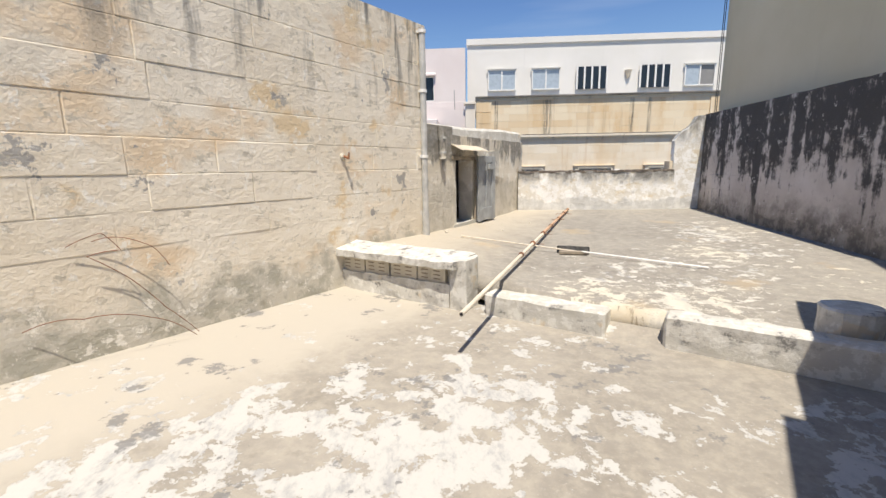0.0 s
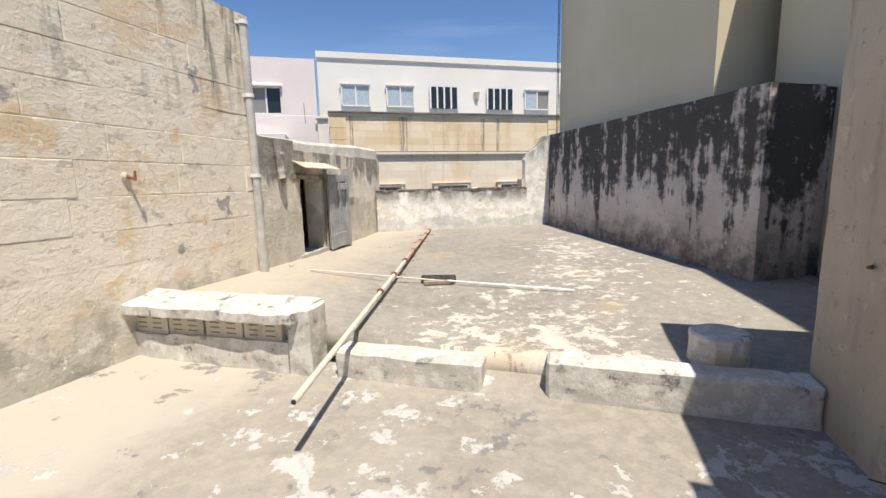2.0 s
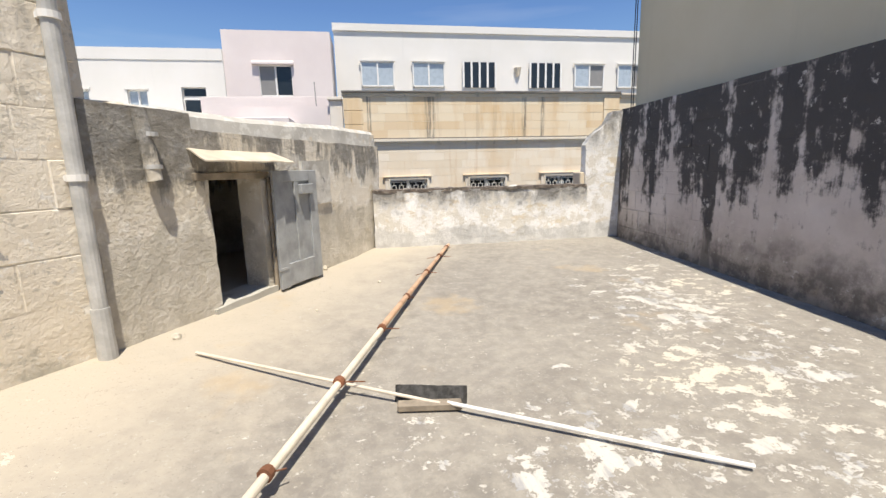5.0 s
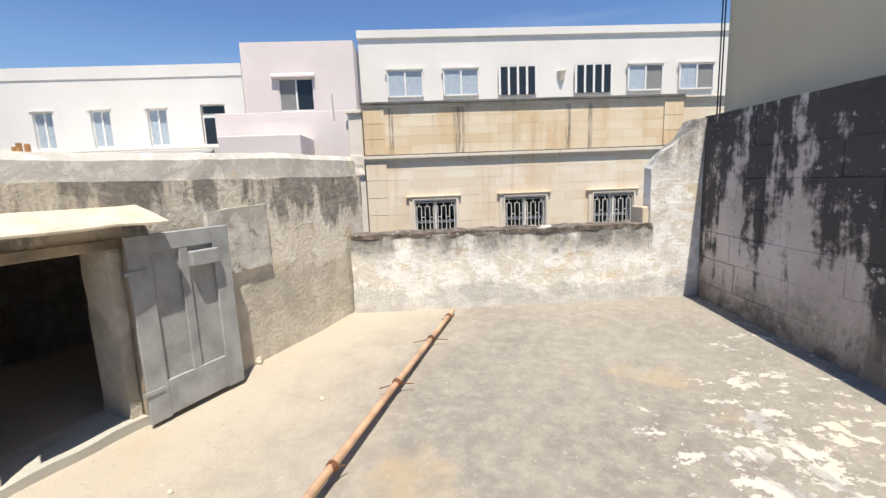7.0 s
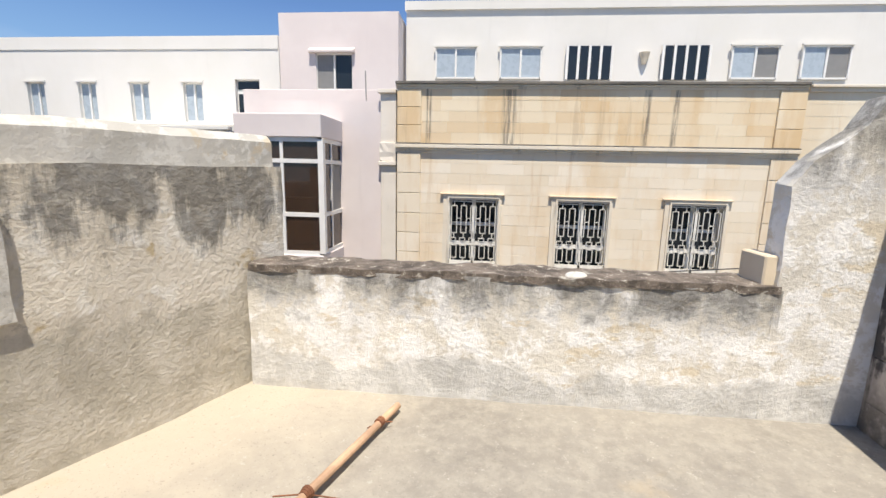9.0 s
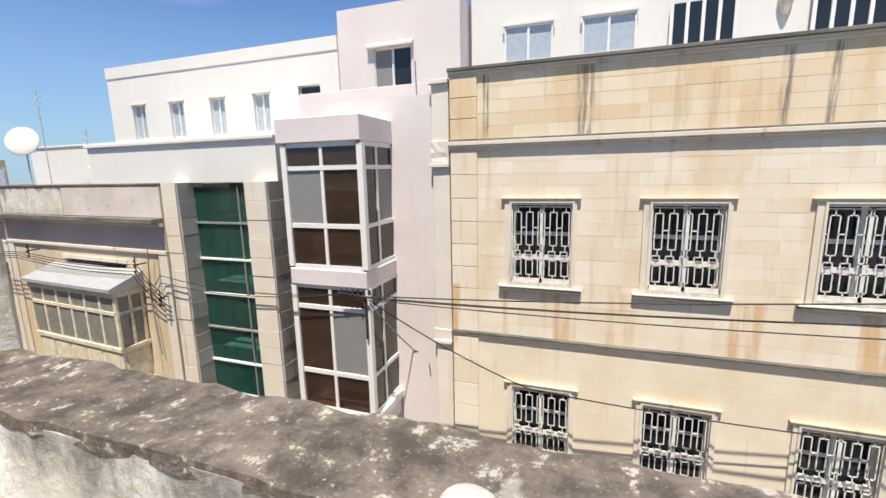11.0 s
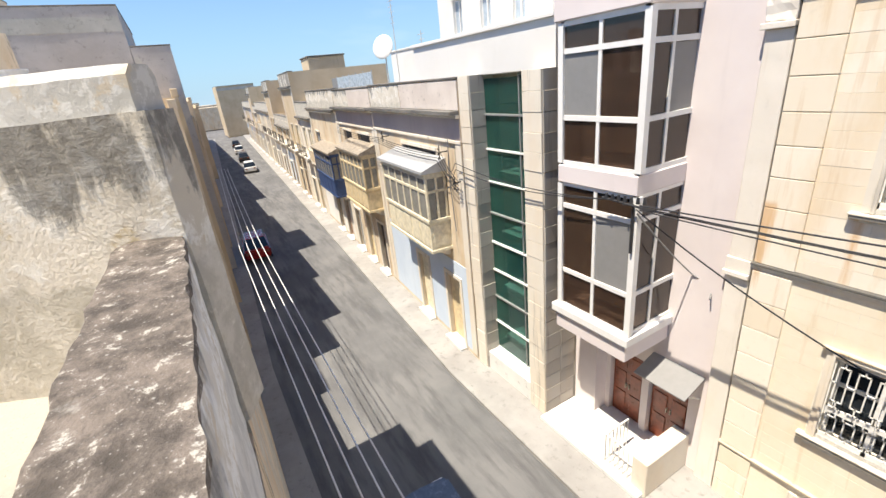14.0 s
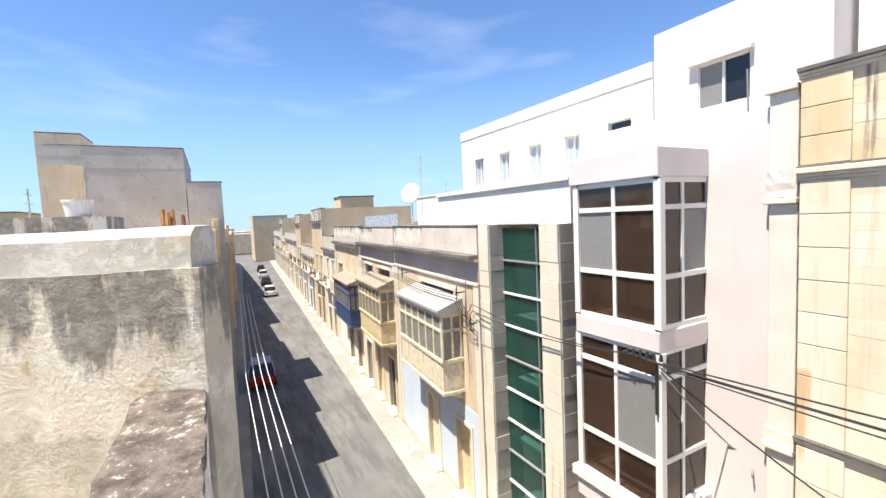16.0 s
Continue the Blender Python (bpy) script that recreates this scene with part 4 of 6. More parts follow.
def block_mesh(w, h, mat):
    key = (round(w, 2), h, mat)
    if key not in BLOCKS:
        bm = bmesh.new()
        j = 0.003
        box(bm, j, w - j, 0.0, 0.05, j, h - j, 0.002)
        me = bpy.data.meshes.new("stone_block")
        bm.to_mesh(me)
        bm.free()
        me.materials.append(M[mat])
        BLOCKS[key] = me
    return BLOCKS[key]


# pink house with its glazed bay
PINK = 14.74
bm = bmesh.new()
holed_wall(bm, -4.90, -1.285, PINK, PINK + 0.4, ROAD, 3.40, [(-3.95, -2.95, -8.2, -5.9), (-2.75, -1.70, -8.2, -5.9), (-4.3, -2.6, -4.2, 2.2)])
structure("wall_pink_house", bm, "pink", "pale pink rendered house front", "house wall")
# added sheet; room shade behind the bay is its colour
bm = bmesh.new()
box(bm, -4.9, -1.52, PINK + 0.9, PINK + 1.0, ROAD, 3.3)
structure("wall_pink_house_inside", bm, "dim", "sheet coloured dark for the shaded rooms behind the bay", "wall")
bm = bmesh.new()
box(bm, -4.9, -1.52, PINK + 0.3, 17.1, 3.0, 3.2)
structure("roof_pink_house", bm, "pavement", "terrace of the pink house", "roof")
bm = bmesh.new()
holed_wall(bm, -5.20, -1.30, 17.08, 17.5, 3.0, 6.45, [(-3.99, -2.79, 4.10, 5.24)])
box(bm, -1.45, -1.30, 17.5, 19, 3.0, 6.45)
box(bm, -5.2, -5.05, 17.5, 19, 3.0, 6.45)
box(bm, -5.05, -1.45, 17.45, 19, 6.2, 6.4)
structure("wall_pink_penthouse", bm, "pink", "pink set-back top storey", "house wall")
sliding_window((-3.39, 17.14, 4.10), 1.2, 1.14, "net", "dark_glass", "sliding window with a grey screen and dark curtain", name="window_40", hood=False)
bm = bmesh.new()
prism(bm, [(-4.2, 16.92), (-2.7, 16.92), (-2.7, 17.08), (-4.2, 17.08)], 5.24, [5.30, 5.30, 5.40, 5.40])
structure("trim_window_hood", bm, "pink", "sloping rendered window hood", "hood")


def bay_storey(o, x0, x1, y0, y1, z0, z1, t1, t2, mats):
    """One glazed storey of the bay: corner posts, transoms, mullions and panes on the front and on the side."""
    f = 0.06
    for x, y in ((x0, y0), (x1, y0)):
        pbox("post", "alu", o, x - 0.07, x + 0.07, y - 0.02, y + 0.12, z0, z1)
    for z in (z0, t1, t2, z1):
        h = 0.06 if z in (z0, z1) else 0.05
        pbox("transom", "alu", o, x0, x1, y0, y0 + 0.08, z - h, z + h)
        pbox("transom", "alu", o, x1 - 0.08, x1, y0, y1, z - h, z + h)
        pbox("transom", "alu", o, x0, x0 + 0.08, y0, y1, z - h, z + h)
    xm, ym = (x0 + x1) / 2, (y0 + y1) / 2
    pbox("mullion", "alu", o, xm - 0.04, xm + 0.04, y0 + 0.005, y0 + 0.075, z0, z1)
    pbox("mullion", "alu", o, x1 - 0.075, x1 - 0.005, ym - 0.04, ym + 0.04, z0, z1)
    zs = (z0, t1, t2, z1)
    for k in range(3):
        a, b = zs[k] + f, zs[k + 1] - f
        pbox("pane", mats[k][0], o, x0 + 0.05, xm - 0.03, y0 + 0.035, y0 + 0.05, a, b)
        pbox("pane", mats[k][1], o, xm + 0.03, x1 - 0.05, y0 + 0.035, y0 + 0.05, a, b)
        pbox("pane", mats[k][2], o, x1 - 0.05, x1 - 0.035, y0 + 0.1, ym - 0.03, a, b)
        pbox("pane", mats[k][3], o, x1 - 0.05, x1 - 0.035, ym + 0.03, y1, a, b)
        pbox("pane", mats[k][2], o, x0 + 0.035, x0 + 0.05, y0 + 0.1, y1, a, b)
    for pane in o.children:
        if pane.name.startswith("pane"):
            pane.visible_shadow = False


bay = thing("bay_window", "glazed aluminium bay window over two storeys of the pink house", "bay window", (0, 0, 0))
BX0, BX1, BY = -4.42, -2.42, 13.21
g, nn = "brown_glass", "net"
bay_storey(bay, BX0, BX1, BY, PINK, -0.56, 2.26, 0.42, 1.74, ((g, g, g, g), (nn, g, g, nn), (g, g, g, g)))
bay_storey(bay, BX0, BX1, BY, PINK, -4.20, -1.02, -3.22, -1.55, ((g, g, g, g), (g, nn, g, g), (g, g, g, g)))
pbox("slab", "pink", bay, BX0 - 0.16, BX1 + 0.04, BY - 0.06, PINK, 2.30, 2.86, 0.02)
pbox("slab", "pink", bay, BX0 - 0.05, BX1 + 0.03, BY - 0.04, PINK, -1.00, -0.60, 0.02)
pbox("slab", "alu", bay, BX0 - 0.20, BX1 + 0.10, BY - 0.12, PINK, -4.44, -4.22, 0.02)
pbox("slab", "pink", bay, BX0 - 0.10, BX1 + 0.02, BY - 0.04, PINK, -4.90, -4.44, 0.02)
for zz in (-3.9, -0.3):
    pbox("curtain", "bare_wood", bay, BX0 + 0.3, BX1 - 0.4, BY + 0.5, BY + 0.52, zz, zz + 2.2)


def panelled_door(at, w, h, label, n):
    o = tagged(thing("door_%d" % n, label, "door", at), kind="structure")
    pbox("leaf", "red_wood", o, -w / 2, w / 2, 0, 0.05, 0, h)
    for s in (-1, 1):
        for z0, z1 in ((0.15, 0.8), (0.95, 1.5), (1.62, h - 0.15)):
            pbox("panel", "red_wood", o, s * w / 4 - w / 5.5, s * w / 4 + w / 5.5, -0.025, 0.01, z0, z1, 0.012)
        pbox("handle", "sheet", o, s * 0.05 - 0.012, s * 0.05 + 0.012, -0.06, 0, 1.0, 1.14, 0, "brass handle")
    return o


panelled_door((-3.45, PINK + 0.15, PAVE + 0.12), 0.95, 2.2, "red-brown panelled wooden street door", 1)
panelled_door((-2.22, PINK + 0.15, PAVE + 0.12), 1.0, 2.2, "red-brown panelled wooden street door", 2)
bm = bmesh.new()
box(bm, -4.9, -1.6, 12.9, PINK + 0.1, PAVE, PAVE + 0.12, 0.01)
structure("trim_porch_step", bm, "marble", "white marble porch floor", "step")
bm = bmesh.new()
box(bm, -1.95, -1.55, 13.1, PINK, PAVE, -7.25, 0.02)
structure("wall_porch", bm, "trim", "low stone wall beside the porch", "wall")
bm = bmesh.new()
box(bm, -4.85, -4.1, 14.3, PINK, PAVE + 0.12, -5.3)
structure("wall_porch_left", bm, "pink", "rendered wall beside the street doors", "wall")
can2 = thing("porch_canopy", "small grey sheet canopy over a street door", "canopy", (-1.95, PINK, -5.75))
bm = bmesh.new()
prism(bm, [(-0.75, -0.75), (0.55, -0.75), (0.55, 0.0), (-0.75, 0.0)], 0, 0.03)
for v in bm.verts:
    v.co.z += 0.35 * (v.co.y + 0.75)
part("sheet", bm, "net", can2)
for sx in (-0.7, 0.5):
    bm = bmesh.new()
    rod(bm, (sx, -0.65, 0.05), (sx, 0.0, -0.35), 0.018, sides=6)
    part("strut", bm, "grille", can2)
rail = thing("porch_railing", "low white iron railing at the porch", "railing", (0, 0, PAVE + 0.12))
for a, b in (((-2.75, 13.15), (-1.95, 13.15)), ((-2.75, 13.15), (-2.75, 14.0))):
    a, b = Vector(a), Vector(b)
    bm = bmesh.new()
    rod(bm, (*a, 0.9), (*b, 0.9), 0.025)
    part("top_rail", bm, "grille", rail)
    for k in range(7):
        p = a.lerp(b, k / 6)
        bm = bmesh.new()
        rod(bm, (*p, 0), (*p, 0.9), 0.014, sides=6)
        part("bar", bm, "grille", rail)

bm = bmesh.new()
box(bm, -5.62, -1.36, 15.5, 15.66, 2.95, 3.83, 0.01)
box(bm, -5.62, -5.46, 15.66, 16.98, 2.95, 3.83, 0.01)
structure("wall_pink_terrace", bm, "pink", "pink rendered parapet of the terrace above the bay", "parapet")

# glass stair tower
for k, (x0, x1, y1) in enumerate(((-8.35, -7.86, 14.0), (-5.58, -4.94, PINK))):
    bm = bmesh.new()
    box(bm, x0, x1, 13.16, y1, ROAD, 1.44)
    structure("wall_tower_pier_%d" % (k + 1), bm, "mortar", "stone-clad pier of the glass stair tower", "pier")
tower = tagged(thing("window_50", "tall green glass stairwell with steel rails", "glazed stairwell", (0, 0, 0)), kind="structure")
zs = [1.36 - 0.985 * k for k in range(9)]
for k in range(9):
    z1 = zs[k]
    z0 = zs[k + 1] if k < 8 else -7.6
    for xa, xb in ((-7.86, -6.32), (-6.28, -5.58)):
        pbox("pane", "green_glass", tower, xa, xb, 13.66, 13.67, z0 + 0.03, z1 - 0.03).visible_shadow = False
    pbox("transom", "alu" if k % 3 else "net", tower, -7.86, -5.58, 13.60, 13.70, z0 - 0.022, z0 + 0.022)
pbox("mullion", "net", tower, -6.32, -6.28, 13.62, 13.70, -7.6, 1.36)
bm = bmesh.new()
box(bm, -7.86, -5.58, 13.2, 13.75, ROAD, -7.62, 0.01)
structure("trim_tower_base", bm, "marble", "white base of the glass stairwell", "plinth")
bm = bmesh.new()
box(bm, -7.86, -5.58, 14.9, 15.0, ROAD, 1.4)
for k in range(5):
    box(bm, -7.8, -6.4, 14.0, 14.9, -7.4 + k * 1.95, -7.2 + k * 1.95)
structure("wall_tower_inside", bm, "grey_wall", "landings inside the glass stairwell", "wall")

# white building above and behind
LONG_X = (-13.99, -12.07, -10.15, -8.24)
bm = bmesh.new()
box(bm, -11.65, -4.92, 13.55, 16.9, 1.45, 2.48)
structure("wall_white_terrace", bm, "white", "white terrace parapet over the low house", "house wall")
bm = bmesh.new()
box(bm, -11.72, -4.92, 13.48, 13.66, 2.48, 2.57, 0.01)
structure("trim_white_terrace", bm, "white", "white coping", "coping")
bm = bmesh.new()
holed_wall(bm, -15.5, -5.2, 17.0, 17.4, 1.4, 5.35, [(x - 0.33, x + 0.33, 3.05, 4.32) for x in LONG_X] + [(-6.74, -5.90, 3.05, 4.41)])
box(bm, -15.5, -5.2, 16.97, 18, 5.35, 5.75)
box(bm, -15.5, -15.2, 17.4, 24, 1.4, 5.7)
structure("wall_white_long", bm, "white", "long white upper storey", "house wall")
bm = bmesh.new()
box(bm, -15.2, -5.25, 17.9, 18.0, 1.4, 5.3)
structure("wall_white_inside", bm, "grey_wall", "dim rooms behind the white windows", "wall")
bm = bmesh.new()
box(bm, -15.55, -5.2, 16.90, 17.0, 2.93, 3.0, 0.01)
structure("trim_white_ledge", bm, "white", "thin white ledge under the windows", "ledge")
bm = bmesh.new()
box(bm, -20.9, -15.52, 16.98, 23.0, -2.0, 2.95)
box(bm, -20.95, -15.52, 16.93, 17.1, 2.95, 3.02, 0.01)
structure("wall_white_low", bm, "white", "lower white wing of the upper building", "house wall")
bm = bmesh.new()
box(bm, -1.2, 14.0, 17.92, 18.4, 3.4, 6.75)
box(bm, -1.24, 14.0, 17.84, 18.4, 6.75, 7.02)
structure("wall_white_hall", bm, "white", "white upper building behind the limestone house", "house wall")


# windows of the white upper buildings
for k, x in enumerate((0.47, 2.58)):
    sliding_window((x, 17.85, 4.62), 1.30, 0.98, "pale_blind", "pale_blind", "white sliding window with pale blinds", name="window_%d" % (60 + k))
for k, x in enumerate((9.75, 11.8)):
    sliding_window((x, 17.85, 4.62), 1.35, 0.98, "pale_blind", "net", "white sliding window with pale blinds", name="window_%d" % (64 + k))
for k, x in enumerate((4.75, 7.70)):
    o = tagged(thing("window_%d" % (62 + k), "dark window behind white upright bars", "window", (x, 17.85, 4.60)), kind="structure")
    pbox("pane", "dark_glass", o, -0.70, 0.70, -0.02, 0.0, 0, 1.02)
    for s in range(5):
        pbox("bar", "alu", o, -0.70 + s * 0.35 - 0.04, -0.70 + s * 0.35 + 0.04, -0.06, -0.02, 0, 1.02)
for k, x in enumerate(LONG_X):
    sliding_window((x, 17.13, 3.05), 0.66, 1.27, "pale_blind", "pale_blind", "narrow white window with pale curtains", name="window_%d" % (70 + k), hood=False)
    pbox("surround", "white", bpy.data.objects["window_%d" % (70 + k)], -0.40, 0.40, -0.17, -0.13, 1.27, 1.33)


# ---- the old houses down the street ----
def facade_frame(x):
    """The pose of a house front whose right end stands at x on the bent street line."""
    y = 13.12 + bend(x)
    ang = -math.degrees(math.atan(0.067)) if x < -8.3 else 0.0
    return (x, y, ROAD), ang


def closed_balcony(x, w, z, h, mat, label, roof_mat, panes=6):
    """A closed timber balcony: base on brackets, panelled skirt, two rows of lights, sloping roof."""
    (fx, fy, _), ang = facade_frame(x)
    o = thing("timber_balcony", label, "balcony", (fx, fy, z), "closed timber balconies", ang)
    d = 0.82
    pbox("floor", mat, o, -w, 0, -d, 0, 0.0, 0.12, 0.01)
    pbox("skirt", mat, o, -w + 0.04, -0.04, -d + 0.04, 0, 0.12, h * 0.36)
    n = 5
    for k in range(n):
        a = -w + 0.12 + k * (w - 0.2) / n
        pbox("panel", mat, o, a, a + (w - 0.2) / n - 0.08, -d + 0.02, -d + 0.05, 0.22, h * 0.33, 0.008)
    pbox("panel", mat, o, -0.05, -0.02, -d + 0.14, -0.12, 0.22, h * 0.33, 0.008)
    pbox("rail", mat, o, -w - 0.02, 0.02, -d - 0.02, 0, h * 0.36, h * 0.40, 0.008)
    pbox("rail", mat, o, -w, 0, -d, 0, h * 0.70, h * 0.73)
    pbox("rail", mat, o, -w - 0.02, 0.02, -d - 0.02, 0, h * 0.86, h * 0.92, 0.008)
    pw = w / panes
    for k in range(panes + 1):
        pbox("post", mat, o, -w + k * pw - 0.045, -w + k * pw + 0.045, -d + 0.01, -d + 0.07, h * 0.40, h * 0.86)
    for s in (-0.06, -w):
        for y in (-d + 0.04, -d / 2, -0.08):
            pbox("post", mat, o, s, s + 0.06, y - 0.04, y + 0.04, h * 0.40, h * 0.86)
    for k in range(panes):
        for a, b in ((0.40, 0.70), (0.73, 0.86)):
            pbox("pane", "pane_curtain", o, -w + k * pw + 0.05, -w + (k + 1) * pw - 0.05, -d + 0.035, -d + 0.045, h * a, h * b)
    for a, b in ((0.40, 0.70), (0.73, 0.86)):
        pbox("pane", "pane_curtain", o, -0.045, -0.035, -d + 0.1, -d / 2 - 0.05, h * a, h * b)
        pbox("pane", "pane_curtain", o, -0.045, -0.035, -d / 2 + 0.05, -0.1, h * a, h * b)
    # dark-coloured sheet gives the balcony its inner shade
    pbox("backing", "dim", o, -w + 0.1, -0.1, -d + 0.2, -d + 0.22, h * 0.36, h * 0.88)
    bm = bmesh.new()
    prism(bm, [(-w - 0.08, -d - 0.12), (0.08, -d - 0.12), (0.08, 0), (-w - 0.08, 0)], h * 0.92, [h * 0.95, h * 0.95, h * 1.06, h * 1.06])
    part("roof", bm, roof_mat, o)
    for s in (-w + 0.3, -0.3):
        bm = bmesh.new()
        prism(bm, [(s - 0.09, -d * 0.7), (s + 0.09, -d * 0.7), (s + 0.09, 0), (s - 0.09, 0)], -0.28, 0.0)
        for v in bm.verts:
            if v.co.z < -0.1 and v.co.y < -0.2:
                v.co.y = -0.12
        part("bracket", bm, "trim", o)
    return o


def old_house(x, w, top, mat, ground, doors, label, cornice=True, upper=(), depth=9.0, plain_top=False):
    """An old terraced house: painted ground floor with doors, upper openings, cornice and parapet."""
    (fx, fy, fz), ang = facade_frame(x)
    h = top - fz
    o = thing("house", label, "house", (fx, fy, fz), "houses along the street", ang)
    gz = 4.0
    cut = [(-b, -a, 0.15, c) for a, b, c, *_ in doors] + [(-b, -a, c, d) for a, b, c, d in upper]
    bm = bmesh.new()
    holed_wall(bm, -w, 0, 0, 0.4, 0, h, cut)
    part("wall", bm, mat, o)
    pbox("back_wall", mat, o, -w, 0, depth - 0.3, depth, 0, h)
    pbox("side_wall", mat, o, -w, -w + 0.3, 0.4, depth - 0.3, 0, h)
    pbox("side_wall", mat, o, -0.3, 0, 0.4, depth - 0.3, 0, h)
    pbox("roof", "pavement", o, -w + 0.3, -0.3, 0.4, depth - 0.3, h - 0.9, h - 0.7)
    # dark-coloured sheet in place of unlit rooms
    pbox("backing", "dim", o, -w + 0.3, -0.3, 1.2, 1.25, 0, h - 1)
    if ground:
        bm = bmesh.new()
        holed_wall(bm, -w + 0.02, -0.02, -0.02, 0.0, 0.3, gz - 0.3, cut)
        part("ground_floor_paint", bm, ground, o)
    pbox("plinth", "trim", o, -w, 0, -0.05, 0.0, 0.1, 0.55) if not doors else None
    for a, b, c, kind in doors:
        # kind dim fills a doorway with colour as dark as shade
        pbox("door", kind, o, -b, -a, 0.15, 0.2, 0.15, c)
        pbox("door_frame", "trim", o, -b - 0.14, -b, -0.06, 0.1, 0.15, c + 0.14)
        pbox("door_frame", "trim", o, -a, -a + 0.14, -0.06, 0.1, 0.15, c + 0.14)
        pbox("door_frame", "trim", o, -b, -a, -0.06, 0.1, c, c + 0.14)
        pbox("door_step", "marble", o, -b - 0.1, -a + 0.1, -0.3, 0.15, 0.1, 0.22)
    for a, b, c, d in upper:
        # panel coloured dark for the shade inside the opening
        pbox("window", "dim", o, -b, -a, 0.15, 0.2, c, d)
        pbox("window_frame", "trim", o, -b - 0.1, -a + 0.1, -0.04, 0.05, d, d + 0.12)
        pbox("window_sill", "trim", o, -b - 0.1, -a + 0.1, -0.12, 0.05, c - 0.1, c)
    for a, b, c, d in upper:
        if d - c > 1.6:
            pbox("window_leaf", "grey_wood" if int(a * 10 + w * 7) % 2 else "pale_wood", o, -b + 0.05, -(a + b) / 2 - 0.02, 0.08, 0.13, c + 0.05, d - 0.05)
            pbox("window_leaf", "pane_curtain", o, -(a + b) / 2 + 0.02, -a - 0.05, 0.08, 0.13, c + 0.05, d - 0.05)
            pbox("balcony_slab", "trim", o, -b - 0.35, -a + 0.35, -0.75, -0.05, c - 0.28, c - 0.12, 0.015)
            for s in (-b - 0.15, -a + 0.05):
                pbox("balcony_bracket", "old_stone", o, s, s + 0.12, -0.5, -0.05, c - 0.52, c - 0.28, 0.02)
            if int(a * 10 + w * 11) % 3:
                pbox("balcony_rail", "dark_cap", o, -b - 0.33, -a + 0.33, -0.73, -0.70, c + 0.72, c + 0.76)
                for k in range(9):
                    s = -b - 0.32 + k * (b - a + 0.62) / 8
                    pbox("baluster", "dark_cap", o, s, s + 0.02, -0.725, -0.705, c - 0.12, c + 0.72)
            else:
                pbox("balcony_front", mat, o, -b - 0.35, -a + 0.35, -0.75, -0.63, c - 0.12, c + 0.75, 0.015)
                pbox("balcony_side", mat, o, -a + 0.23, -a + 0.35, -0.63, -0.05, c - 0.12, c + 0.75, 0.015)
    if plain_top:
        pbox("parapet_face", "old_plaster", o, -w * 0.55, -0.01, -0.03, 0.0, h - 0.86, h - 0.03, 0.006)
        pbox("parapet_face", "weathered", o, -w + 0.01, -w * 0.56, -0.02, 0.0, h - 0.86, h - 0.03, 0.006)
        bm = bmesh.new()
        box(bm, -w, 0, -0.34, 0.0, h - 0.98, h - 0.87)
        worn(bm, 0.25, 0.018, 4, x)
        part("cornice", bm, "dark_cap", o, "blackened broken stone cornice")
        pbox("cornice_bed", "trim", o, -w, 0, -0.14, 0.0, h - 1.09, h - 0.98, 0.01)
        # mauve-brown band, its colour also darkened for shade below the cornice
        pbox("frieze", "mauve", o, -w + 0.02, -0.02, -0.025, 0.0, h - 1.75, h - 1.09)
        pbox("string_course", "trim", o, -w, 0, -0.07, 0.0, h - 1.85, h - 1.75, 0.01)
        for xs_ in (-w, -0.34):
            pbox("pilaster", "trim", o, xs_, xs_ + 0.34, -0.05, 0.0, 0.3, h - 1.85, 0.01)
        pbox("coping", "dark_cap", o, -w, 0, -0.05, 0.42, h, h + 0.06, 0.012)
    elif cornice:
        pbox("parapet_face", "weathered", o, -w + 0.01, -0.01, -0.025, 0.0, h - 1.08, h - 0.02)
        pbox("string_course", "trim", o, -w, 0, -0.10, 0.0, 4.05, 4.18, 0.012)
        for xs_ in (-w, -0.32):
            pbox("pilaster", "trim", o, xs_, xs_ + 0.32, -0.05, 0.0, 0.3, h - 1.36, 0.01)
        for k in range(int(w / 0.45)):
            pbox("corbel", "trim", o, -w + 0.12 + k * 0.45, -w + 0.26 + k * 0.45, -0.24, 0.0, h - 1.36, h - 1.22)
        pbox("cornice", "trim", o, -w, 0, -0.12, 0.0, h - 1.35, h - 1.22)
        pbox("cornice", "dark_cap", o, -w, 0, -0.28, 0.0, h - 1.22, h - 1.10, 0.015)
        pbox("coping", "dark_cap", o, -w, 0, -0.05, 0.42, h, h + 0.08, 0.015)
    return o


old_house(-8.40, 8.2, 1.40, "old_stone", "blue_paint", [(0.9, 2.0, 3.0, "cream_wood"), (3.6, 4.7, 3.0, "pale_wood")],
          "old limestone house with a pale blue ground floor", upper=[(1.9, 4.9, 6.7, 7.6)], plain_top=True)
closed_balcony(-9.65, 4.2, -4.25, 3.1, "pale_wood", "cream timber balcony with a grey sheet roof", "zinc")
old_house(-16.65, 6.9, 1.35, "old_stone", None, [(0.8, 1.9, 3.0, "dim"), (3.0, 4.1, 3.0, "cream_wood"), (5.2, 6.4, 2.8, "net")],
          "old limestone house with peeling plaster", upper=[(1.0, 3.0, 6.7, 7.6), (4.2, 5.8, 6.7, 7.6)], plain_top=True)
closed_balcony(-16.9, 4.3, -4.45, 3.1, "cream_wood", "closed yellow-cream timber balcony with a weathered roof", "bare_wood", 6)
closed_balcony(-23.8, 5.2, -5.05, 3.0, "blue_wood", "closed navy blue timber balcony with a worn roof", "bare_wood", 7)
